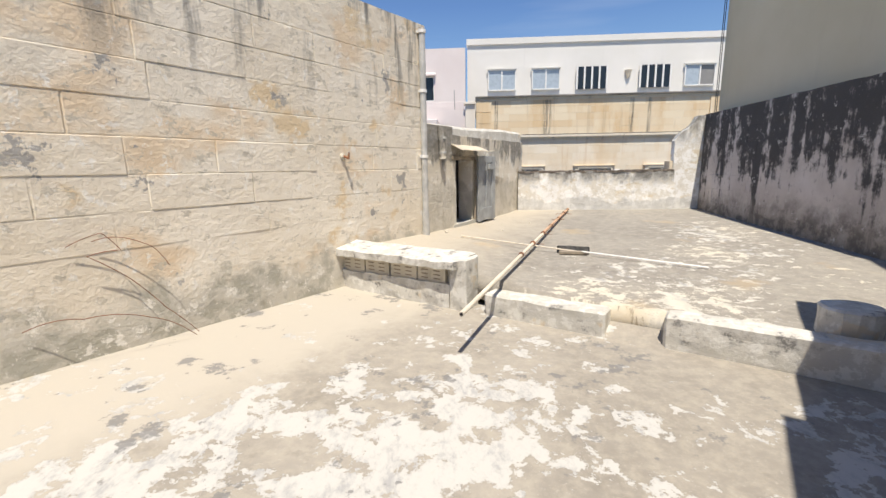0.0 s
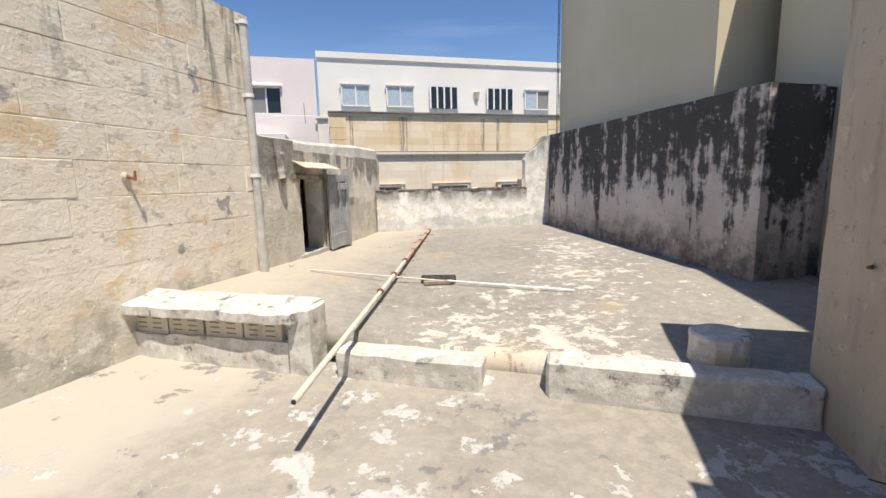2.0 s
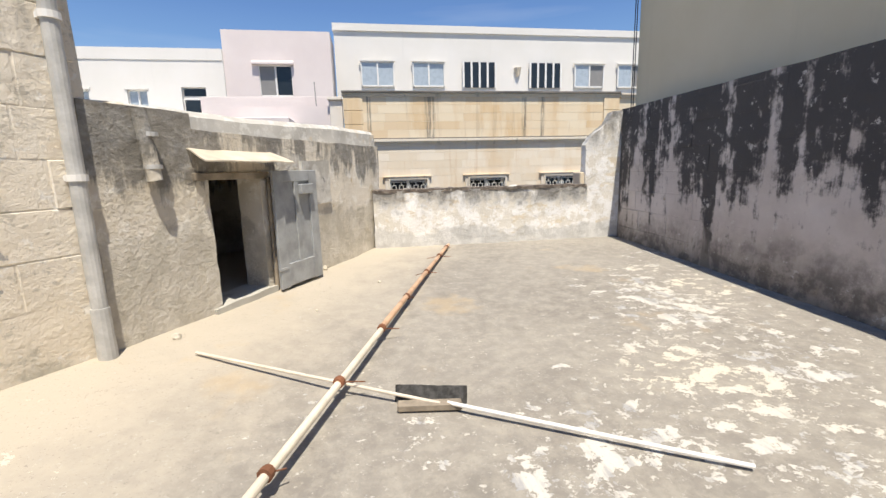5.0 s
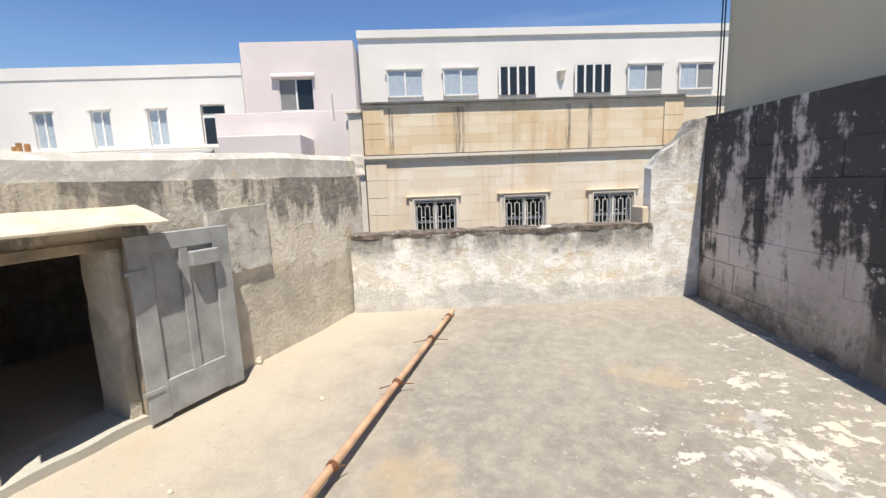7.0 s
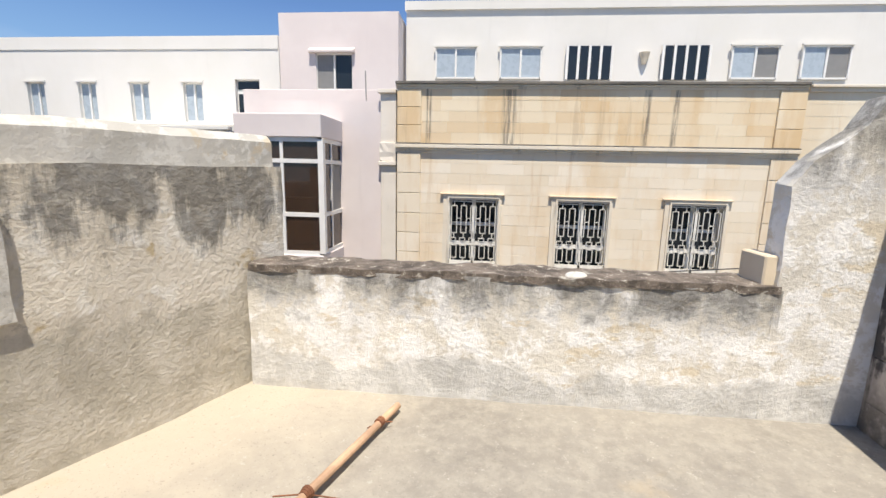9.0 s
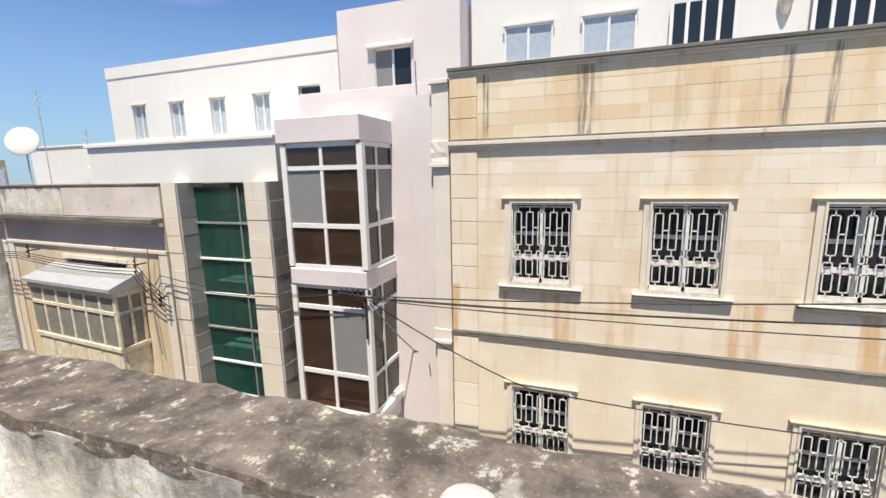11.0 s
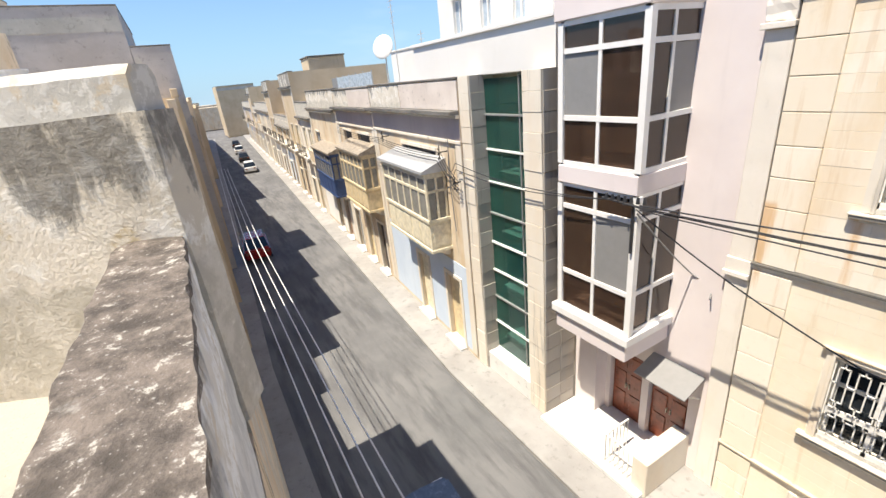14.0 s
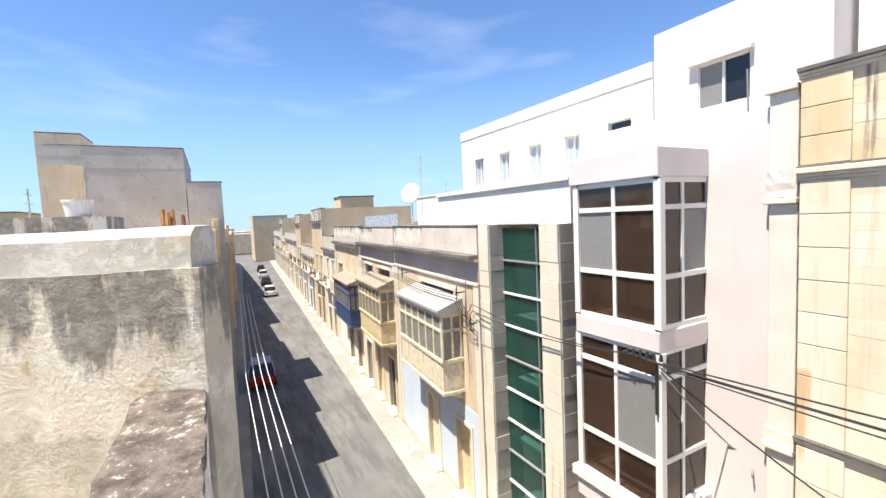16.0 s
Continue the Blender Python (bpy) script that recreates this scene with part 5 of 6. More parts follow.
old_house(-23.6, 8.5, 1.4, "old_stone", "white", [(0.9, 2.0, 2.9, "red_wood"), (3.2, 4.4, 2.6, "dim")],
          "limestone house with white ground floor", upper=[(6.0, 7.4, 5.0, 7.0)])
old_house(-32.2, 6.0, 0.6, "trim", None, [(0.9, 2.0, 2.9, "cream_wood"), (3.2, 4.4, 2.6, "grey_wood")],
          "pale limestone terraced house", upper=[(0.8, 2.0, 5.0, 7.0), (3.2, 4.4, 5.0, 7.0)])
old_house(-38.3, 6.6, 3.1, "tan", None, [(0.9, 2.0, 2.9, "red_wood"), (3.4, 4.6, 2.6, "dim")],
          "tall tan house with a blank side wall", upper=[(0.8, 2.0, 5.0, 7.0), (3.4, 4.6, 5.0, 7.0)])
rnd = random.Random(4)
x = -45.0
for k in range(12):
    w = rnd.uniform(5.2, 7.4)
    old_house(x, w, rnd.choice((-0.9, -0.3, 0.4, 1.0, 3.0)), rnd.choice(("old_stone", "trim", "tan", "old_stone", "pink")), rnd.choice((None, None, "white", "blue_paint")),
              [(0.9, 2.0, 2.9, rnd.choice(("red_wood", "grey_wood", "blue_wood"))), (3.2, 4.4, 2.6, "dim")],
              "limestone terraced house farther down the street", upper=[(0.8, 2.0, 5.0, 7.0), (3.2, 4.4, 5.0, 7.0)])
    if k % 3 == 1:
        (hx, hy, _), turn_ = facade_frame(x)
        o = thing("roof_room", "small plastered room on a terraced roof", "roof room", (hx - w / 2, hy + 4.5, 0.0), "roof rooms", turn_)
        pbox("wall", "tan" if k % 2 else "weathered", o, -1.5, 1.5, -1.4, 1.4, -2.5, 3.3)
        pbox("coping", "dark_cap", o, -1.55, 1.55, -1.45, 1.45, 3.3, 3.38, 0.01)
    x -= w + 0.05
# houses on our own side, farther along
def near_house(x0, x1, y0, y1, top, mat, label, coping=True):
    o = thing("house", label, "house", ((x0 + x1) / 2, y1, ROAD), "houses on the near side")
    w, d, h = (x1 - x0) / 2, y1 - y0, top - ROAD
    bm = bmesh.new()
    box(bm, -w, w, -d, 0, 0, h)
    worn(bm, 1.2, 0.03, 0.8, x0)
    part("wall", bm, mat, o)
    for a, b in () if coping else ((-0.2, 0.03), (-d, -d + 0.2)):
        pbox("coping", "dark_cap", o, -w - 0.02, w + 0.02, a, b, h, h + 0.07, 0.01)
    if not coping:
        pbox("coping", "dark_cap", o, w - 0.2, w + 0.03, -d + 0.2, -0.2, h, h + 0.07, 0.01)
        pbox("plaster_band", "skirting", o, w, w + 0.012, -d + 0.05, -0.05, h - 1.1, h - 0.45)
    if coping:
        for a, b in ((-0.25, 0.03), (-d, -d + 0.25)):
            pbox("parapet", mat, o, -w, w, a, b, h, h + 0.35, 0.02)
    return o


near_house(-12.4, -5.85, -1.0, 3.9, 0.55, "weathered", "low rendered house next door, set back from the street")
near_house(-12.4, -7.02, 3.92, 5.86, -4.0, "old_stone", "one-storey stone front of the house next door", False)
near_house(-7.0, -5.82, 3.92, 5.86, 0.30, "old_stone", "narrow stone bay beside the shed", False)
near_house(-15.0, -12.45, -1.0, 5.95, -0.65, "old_stone", "low old stone house on the near side")
near_house(-20.0, -15.05, -1.0, 6.1, 1.35, "old_stone", "stone house on the near side of the street")
near_house(-25.35, -20.05, -1.0, 6.3, 1.80, "tan", "tan stone house on the near side of the street")
near_house(-36.0, -25.4, -1.2, 4.92, 6.18, "grey_wall", "tall grey cement-rendered house with a blank wall", False)
near_house(-28.0, -25.39, -1.27, 0.5, 6.75, "old_stone", "stone stair head on the grey house", False)
near_house(-30.0, -25.41, 4.94, 6.69, 4.34, "grey_wall", "lower grey street bay of the tall house", False)
near_house(-44.0, -30.05, 4.95, 6.9, 0.3, "tan", "tan house on the near side of the street")
near_house(-62.0, -44.05, -1.0, 7.5, 1.6, "old_stone", "old stone house on the near side of the street")
near_house(-130.0, -62.05, -1.0, 8.6, 0.8, "tan", "row of tan houses far along the near side")
near_house(-34.0, -30.0, -12.0, -3.6, 3.1, "tan", "yellow house behind the near roofs", False)
near_house(-142.0, -131.0, 16.6, 26.0, 4.6, "tan", "ochre house closing the end of the street", False)

o = tagged(thing("window_80", "dark window with a white bar", "window", (-6.32, 17.12, 3.05)), kind="structure")
pbox("pane", "dark_glass", o, -0.38, 0.38, 0.0, 0.04, 0.0, 0.92)
pbox("pane", "dark_glass", o, -0.38, 0.38, 0.0, 0.04, 1.06, 1.32)
pbox("window_frame", "alu", o, -0.42, 0.42, 0.02, 0.06, 0.0, 1.36)
lamp = thing("wall_lamp", "small cream wall lamp on the white building", "wall lamp", (6.45, 17.86, 5.25))
bm = bmesh.new()
bmesh.ops.create_cone(bm, cap_ends=True, segments=14, radius1=0.07, radius2=0.16, depth=0.34)
part("shade", bm, "sheet", lamp)

# town closing the end of the street
rnd = random.Random(31)
verts, faces = [], []
for k in range(60):
    x, y = rnd.uniform(-260, -134), rnd.uniform(-60, 120)
    w, d, h = rnd.uniform(6, 14), rnd.uniform(6, 14), rnd.uniform(4.0, 9.8)
    b = len(verts)
    verts += [(x + i * w, y + j * d, ROAD + q * h) for q in (0, 1) for i, j in ((0, 0), (1, 0), (1, 1), (0, 1))]
    faces += [(b + 4, b + 5, b + 6, b + 7)] + [(b + i, b + (i + 1) % 4, b + 4 + (i + 1) % 4, b + 4 + i) for i in range(4)]
me = bpy.data.meshes.new("far_town")
me.from_pydata(verts, [], faces)
me.materials.append(M["old_stone"])
tagged(new("far_town", me), "far limestone houses beyond the end of the street", "houses", kind="stuff")


# ---- things on the roof ----
TURN = math.degrees(math.atan2(U.y, U.x))


def kerb_at(s, v, z=0.0):
    p = KERB + U * s + V * v
    return (p.x, p.y, z)


def kerb_block(s0, s1, v0, v1, z0, z1, label, seed):
    o = thing("kerb_block", label, "kerb", kerb_at(s0, 0, z0), "kerb blocks", TURN)
    bm = bmesh.new()
    box(bm, 0, s1 - s0, v0, v1, 0, z1 - z0, 0.02)
    worn(bm, 0.07, 0.012, 6, seed)
    part("body", bm, "cement", o)
    return o


kerb_block(0.0, 1.15, -0.09, 0.26, -0.52, -0.235, "whitewashed cement kerb block at the roof step", 1)
kerb_block(1.59, 3.16, -0.05, 0.15, -0.52, -0.175, "long whitewashed cement kerb block, partly flaked", 2)
bm = bmesh.new()
o = KERB
pts = [o + U * 1.12 + V * 0.4, o + U * 1.62 + V * 0.4, o + U * 1.62 - V * 0.06, o + U * 1.12 - V * 0.06]
prism(bm, [p[:] for p in pts][::-1], -0.6, [-0.45, -0.45, -0.225, -0.225])
worn(bm, 0.12, 0.006, 3, 3)
structure("floor_drain_ramp", bm, "low_roof", "worn screed ramp between the kerb blocks", "ramp")

# low vent housing of hollow blocks under a cement slab
PL, PR = Vector((-2.69, 0.725)), Vector((-1.11, -0.132))
turn = math.degrees(math.atan2((PR - PL).y, (PR - PL).x))
L = (PR - PL).length
vent = thing("vent_housing", "low vent housing of hollow blocks under a whitewashed cement slab", "vent", (PL.x, PL.y, -0.5), turn=turn)
bm = bmesh.new()
box(bm, -0.1, L - 0.02, 0.05, 0.21, 0, 0.50)
worn(bm, 0.12, 0.008, 5, 4)
part("body", bm, "cement", vent)
bm = bmesh.new()
box(bm, L - 0.20, L, -0.04, 0.24, 0, 0.585, 0.015)
worn(bm, 0.08, 0.012, 6, 5)
part("cheek", bm, "cement", vent)
bm = bmesh.new()
prism(bm, [(-0.1, -0.12), (L - 0.10, -0.12), (L - 0.02, 0.225), (-0.1, 0.225)], 0.485, [0.565, 0.555, 0.615, 0.625])
worn(bm, 0.06, 0.014, 7, 6)
part("slab", bm, "slab", vent, "cracked whitewashed slab")
bm = bmesh.new()
box(bm, -0.1, L - 0.2, -0.03, 0.1, 0, 0.30)
worn(bm, 0.07, 0.02, 6, 7)
part("skirt", bm, "cement", vent)
for k in range(4):
    x0 = 0.06 + k * (L - 0.30) / 4
    w = (L - 0.30) / 4 - 0.015 - 0.01 * (k % 2)
    hb = pbox("hollow_block", "clay", vent, x0, x0 + w, 0.0, 0.06, 0.20, 0.52, 0.004)
    for i in range(2):
        for j in range(3):
            # flat strips coloured dark for the shade inside the slots
            pbox("slot", "slot", hb, x0 + 0.05 + i * w / 2.3, x0 + w / 2.6 + i * w / 2.3, -0.002, 0.02, 0.335 + j * 0.042, 0.347 + j * 0.042)

# stub of a concrete post by the kerb
c0 = kerb_at(2.72, 0.36, -0.26)
bm = bmesh.new()
bmesh.ops.create_cone(bm, cap_ends=True, segments=14, radius1=0.185, radius2=0.19, depth=0.24, matrix=Matrix.Translation((0, 0, 0.12)))
bmesh.ops.bevel(bm, geom=[e for e in bm.edges if abs(e.verts[0].co.z - e.verts[1].co.z) < 0.01], offset=0.015, segments=1, affect="EDGES")
worn(bm, 0.06, 0.012, 8, 8)
o = tagged(obj("concrete_stub", bm, "cement"), "short round concrete stub standing behind the kerb block", "concrete block")
o.location = c0

# long pole tied from two lengths, lying across the roof
A, B = Vector((-1.15, -1.27, -0.085)), Vector((1.085, 5.36, 0.045))
pole = thing("long_pole", "long bleached wooden pole bound with rusty wire, lying across the roof", "pole", (0, 0, 0))
way = (B - A).normalized()
side = Vector((way.y, -way.x, 0))
bm = bmesh.new()
rod(bm, A, A.lerp(B, 0.62), 0.020, 0.022, 12)
part("lower_length", bm, "broom_stick", pole, "pale hollow lower length")
# black disc paints the dark inside of the tube's end
bm = bmesh.new()
rod(bm, A - way * 0.002, A + way * 0.01, 0.014, 0.014, 12)
part("hollow_end", bm, "black", pole)
bm = bmesh.new()
rod(bm, A.lerp(B, 0.52) + Vector((0, 0, 0.012)), B, 0.024, 0.022, 12)
part("upper_length", bm, "pole", pole, "reddish brown upper length")
for f in (0.30, 0.405, 0.52, 0.63, 0.76, 0.88, 0.97):
    p = A.lerp(B, f) + Vector((0, 0, 0.006))
    bm = bmesh.new()
    for q in (-0.012, 0.0, 0.013):
        rod(bm, p + way * q - way * 0.007, p + way * q + way * 0.007, 0.030 + 0.004 * math.sin(f * 50 + q * 90), sides=10)
    part("wire_binding", bm, "rope", pole, "rusty wire binding")
    for s in (1, -1):
        if s > 0 or f > 0.7:
            bm = bmesh.new()
            e = p + side * s * (0.10 + 0.05 * math.sin(f * 37)) + way * 0.06 * s + Vector((0, 0, -0.02))
            rod(bm, p, e, 0.004, sides=5)
            part("wire_end", bm, "rope", pole)


# broom and spare stick
def stick(name, a, b, r, mat, label, cat):
    o = thing(name, label, cat, (0, 0, 0))
    bm = bmesh.new()
    rod(bm, a, b, r, sides=10)
    part("shaft", bm, mat, o)
    return o


def on_roof(x, y, up):
    return Vector((x, y, roof_z(x, y) + up))


stick("wooden_stick", on_roof(-1.22, 2.02, 0.022), on_roof(0.30, 1.20, 0.05), 0.010, "broom_stick", "thin pale stick lying on the roof under the pole", "stick")
broom = stick("broom", on_roof(0.34, 1.20, 0.05), on_roof(1.56, 0.50, 0.025), 0.011, "alu", "worn push broom with dusty black bristles lying on its side", "broom")
bm = bmesh.new()
m = pose(0.26, 1.22, roof_z(0.26, 1.22) + 0.03, 0, 0, -8)
box(bm, -0.19, 0.16, -0.03, 0.03, -0.02, 0.025, 0.008, m)
part("head", bm, "bare_wood", broom, "pale wooden head")
bm = bmesh.new()
prism(bm, [(-0.20, 0.02), (0.17, 0.02), (0.19, 0.06), (-0.22, 0.06)], 0.0, 0.11)
for v in bm.verts:
    v.co.z += 0.01
worn(bm, 0.03, 0.006, 20, 9)
bmesh.ops.transform(bm, matrix=pose(0.26, 1.24, roof_z(0.26, 1.24) + 0.0, -24, 0, -14), verts=bm.verts[:])
part("bristles", bm, "bristle", broom, "dusty black bristles")

# drain pipe at the end of the long wall
px = LW0 + U * 0.06 - V * 0.14
dp = thing("drain_pipe", "grey plastic drain pipe clamped to the end of the long wall", "drain pipe", (px.x, px.y, 0))
bm = bmesh.new()
rod(bm, (0, 0, 0.30), (0.0, 0, 2.86), 0.045, sides=14)
part("pipe", bm, "grey_pipe", dp)
bm = bmesh.new()
rod(bm, (0, 0, 0.0), (0, 0, 0.34), 0.056, 0.052, 14)
part("socket", bm, "grey_pipe", dp, "wider grey socket at the foot")
for z in (1.15, 2.05, 2.83):
    bm = bmesh.new()
    rod(bm, (0, 0, z - 0.02), (0, 0, z + 0.02), 0.056, sides=14)
    box(bm, -0.09, 0.0, -0.012, 0.012, z - 0.015, z + 0.015)
    part("bracket", bm, "alu", dp)
# broken pipe stub on the shed
sp = thing("pipe_stub", "short grey asbestos pipe stub fixed to the shed wall", "pipe", (-1.50, 2.42, 1.12))
bm = bmesh.new()
rod(bm, (0.0, 0, 0), (-0.03, -0.03, 0.48), 0.05, 0.046, 12)
part("pipe", bm, "weathered", sp)
for z in (0.08, 0.30):
    bm = bmesh.new()
    rod(bm, (0, 0, z), (0, 0, z + 0.03), 0.058, sides=12)
    part("clamp", bm, "grey_pipe", sp)

# shed door: jambs, canopy and the leaf folded back on the wall
W = (S1 - SJ2).normalized()
wall_turn = math.degrees(math.atan2(W.y, W.x))
frame_o = tagged(thing("door_10", "open shed doorway with worn stone jambs", "doorway", (SJ1.x, SJ1.y, 0.0), turn=wall_turn), kind="structure")
dw = (SJ2 - SJ1).length
for x0, x1 in ((-0.03, 0.10), (dw - 0.07, dw)):
    bm = bmesh.new()
    box(bm, x0, x1, 0.0, 0.26, 0.0, 1.14)
    worn(bm, 0.08, 0.012, 6, x0)
    part("jamb", bm, "weathered", frame_o)
pbox("head_beam", "bare_wood", frame_o, -0.05, dw + 0.03, -0.03, 0.10, 1.11, 1.17, 0.006, "grey timber head")
bm = bmesh.new()
rod(bm, (dw + 0.02, -0.02, 0.02), (dw + 0.03, -0.02, 1.12), 0.022, sides=8)
part("hinge_post", bm, "bare_wood", frame_o, "rotten timber hinge post")
can = thing("door_canopy", "cream sheet-metal canopy over the shed door", "canopy", (SJ1.x, SJ1.y, 1.25), turn=wall_turn)
bm = bmesh.new()
prism(bm, [(-0.14, -0.24), (dw + 0.17, -0.24), (dw + 0.14, 0.02), (-0.06, 0.02)], 0, 0.012)
for v in bm.verts:
    v.co.z += 0.10 * (v.co.y + 0.24) / 0.26 + 0.0
worn(bm, 0.09, 0.008, 5, 10)
part("sheet", bm, "sheet", can)

leaf = thing("shutter_door", "open grey-painted panelled door leaf folded against the shed wall", "door", (SJ2.x + 0.03 - W.x * 0.02, SJ2.y - 0.02 - W.y * 0.02, 0.0), turn=wall_turn - 3)
lw_, lh = 0.68, 1.18
pbox("board", "grey_wood", leaf, 0.02, lw_, -0.07, -0.04, 0.02, lh, 0.004)
for a, b in ((0.0, 0.13), (lw_ - 0.13, lw_)):
    pbox("stile", "grey_wood", leaf, a, b, -0.092, -0.068, 0.01, lh, 0.004)
pbox("stile", "grey_wood", leaf, 0.31, 0.37, -0.088, -0.068, 0.25, lh - 0.1, 0.004)
for a, b in ((0.02, 0.25), (lh - 0.11, lh)):
    pbox("rail", "grey_wood", leaf, 0.13, lw_ - 0.13, -0.09, -0.068, a, b, 0.004)
pbox("cleat", "grey_wood", leaf, 0.36, 0.56, -0.14, -0.09, 0.94, 1.04, 0.006)
for z in (0.2, 0.95):
    pbox("hinge", "grey_wood", leaf, -0.03, 0.10, -0.098, -0.09, z, z + 0.025)
for k, (x, y, s) in enumerate(((-0.62, 4.36, 0.035), (-0.72, 4.02, 0.03), (0.02, 3.75, 0.018), (-1.45, 2.30, 0.03), (-0.55, 2.9, 0.014))):
    bm = bmesh.new()
    bmesh.ops.create_icosphere(bm, subdivisions=2, radius=s)
    for v in bm.verts:
        v.co = v.co * (1 + 0.5 * noise.noise(v.co * 40)) * Vector((1, 1, 0.6)).length / 1.5
    o = tagged(obj("rubble_stone", bm, "clay"), "small loose rubble stone on the roof", "stone", "loose stones")
    o.location = (x, y, roof_z(x, y) + s * 0.5)

# wires and fixings on the long wall
lwp = lambda s, z, off=0.03: (*(LW0 - V * s + U * off), z)
cable("wall_wire", [lwp(4.30, 0.48), lwp(4.10, 0.56, 0.08), lwp(4.0, 0.42, 0.1), lwp(4.2, 0.40, 0.06), lwp(3.95, 0.18, 0.05), lwp(3.75, -0.10, 0.1), lwp(3.55, -0.36, 0.16)], 0.003, "rope", "loose rusty wire curling off the long wall", "wire", -0.01)
cable("wall_wire", [lwp(4.15, 0.50), lwp(3.85, 0.45, 0.1), lwp(3.70, 0.25, 0.14)], 0.003, "rope", "bent rusty wire end on the long wall", "wire", -0.04)
cable("wall_wire", [lwp(4.6, -0.05), lwp(4.3, -0.02, 0.16), lwp(3.9, -0.12, 0.2), lwp(3.6, -0.36, 0.22)], 0.003, "rope", "loop of rusty wire at the foot of the long wall", "wire", -0.03)
hook = thing("wall_hook", "rusty iron hook bedded in the long wall", "hook", (*(LW0 - V * 1.66), 1.13))
bm = bmesh.new()
rod(bm, (-0.02, 0.0, 0.02), (0.09, -0.03, -0.02), 0.018, 0.012)
rod(bm, (0.08, -0.03, -0.03), (0.09, -0.03, 0.05), 0.014, 0.01)
part("spike", bm, "rust", hook)
bm = bmesh.new()
bmesh.ops.create_icosphere(bm, subdivisions=2, radius=0.045, matrix=Matrix.Diagonal((0.7, 1, 1, 1)))
part("boss", bm, "clay", hook)
for k in range(2):
    cable("drop_cable", [(4.33 - 0.035 * k, 5.885, 6.4), (4.325 - 0.035 * k, 5.89, 4.0), (4.33 - 0.035 * k, 5.885, 1.4)], 0.008, "black", "thin black cable down the corner of the tall neighbour", "cable", 0.0)
# flex and nails on the stair hut
hp = lambda s, z, off=-0.02: (*(C - V * s + U * off), z)
cable("hanging_flex", [hp(1.0, 1.1), hp(0.95, 0.62, -0.04), hp(0.98, 0.42), hp(0.92, 0.40), hp(1.05, 0.15, -0.04), hp(1.12, 0.0, -0.05), hp(1.02, -0.2, -0.06), hp(0.9, -0.31, -0.06), hp(0.72, -0.40, -0.06)], 0.004, "black", "black flex hanging on the stair hut wall", "cable")
for s, z in ((0.58, 0.95), (0.42, 0.56)):
    h = thing("wall_spike", "rusty spike in the stair hut wall", "spike", hp(s, z, 0))
    bm = bmesh.new()
    rod(bm, (0.03, 0, 0), (-0.06, -0.03, 0.01), 0.014, 0.008)
    part("spike", bm, "rust", h)
# on the shed roof and the roofs beyond it
po = thing("iron_post", "rotten rusty post stump on the shed roof", "post", (-3.2, 5.55, 1.59))
bm = bmesh.new()
for k in range(5):
    a = k * 1.256
    rod(bm, (0.05 * math.cos(a), 0.05 * math.sin(a), 0), (0.055 * math.cos(a), 0.05 * math.sin(a), 0.34 + 0.04 * math.sin(k * 2.1)), 0.035, 0.025, 6)
part("stump", bm, "orange_rust", po)
po = thing("iron_stub", "small rusty iron stub on the shed roof", "post", (-5.3, 5.60, 1.59))
bm = bmesh.new()
rod(bm, (0, 0, 0), (0, 0, 0.36), 0.03, 0.03, 8)
rod(bm, (-0.07, 0, 0.32), (0.07, 0, 0.35), 0.025, 0.025, 8)
part("stub", bm, "rust", po)
bm = bmesh.new()
box(bm, -12.2, -9.9, 0.6, 3.84, 0.53, 2.13)
worn(bm, 0.2, 0.015, 3, 11)
tagged(obj("roof_cistern", bm, "weathered"), "blackened masonry cistern on the next roof", "cistern")
tub = thing("plastic_tub", "white plastic tub standing on the cistern", "tub", (-10.2, 3.30, 2.13))
bm = bmesh.new()
bmesh.ops.create_cone(bm, cap_ends=True, segments=20, radius1=0.24, radius2=0.29, depth=0.36, matrix=Matrix.Translation((0, 0, 0.18)))
part("body", bm, "alu", tub)
bm = bmesh.new()
bmesh.ops.create_cone(bm, cap_ends=True, segments=20, radius1=0.31, radius2=0.31, depth=0.04, matrix=Matrix.Translation((0, 0, 0.37)))
part("rim", bm, "alu", tub)


def aerial(at, h, n):
    o = thing("tv_aerial", "thin television aerial on a mast", "aerial", at, "aerials")
    bm = bmesh.new()
    rod(bm, (0, 0, 0), (0, 0, h), 0.02, sides=6)
    part("mast", bm, "grey_pipe", o)
    for k in range(n):
        bm = bmesh.new()
        z = h - 0.15 - k * 0.22
        rod(bm, (-0.3 + 0.03 * k, 0, z), (0.3 - 0.03 * k, 0, z), 0.012, sides=5)
        part("element", bm, "grey_pipe", o)
    return o


aerial((-17.3, 15.6, 1.4), 3.6, 5)
aerial((-16.2, 16.4, 1.4), 2.1, 3)
aerial((-11.8, 2.0, 2.12), 0.8, 2)
dish = thing("satellite_dish", "white satellite dish on a roof", "satellite dish", (-17.9, 15.3, 1.4))
bm = bmesh.new()
rod(bm, (0, 0, 0), (0, 0, 1.4), 0.03)
part("mast", bm, "grey_pipe", dish)
bm = bmesh.new()
bmesh.ops.create_uvsphere(bm, u_segments=20, v_segments=10, radius=0.55, matrix=Matrix.Translation((0.05, -0.1, 1.65)) @ pose(0, 0, 0, 75, 0, 35) @ Matrix.Diagonal((1, 1, 0.16, 1)))
part("reflector", bm, "white", dish)


fence = thing("roof_fence", "pale sheet fence along an old house roof", "fence", (-16.7, 13.95, 1.38), turn=-3.8)
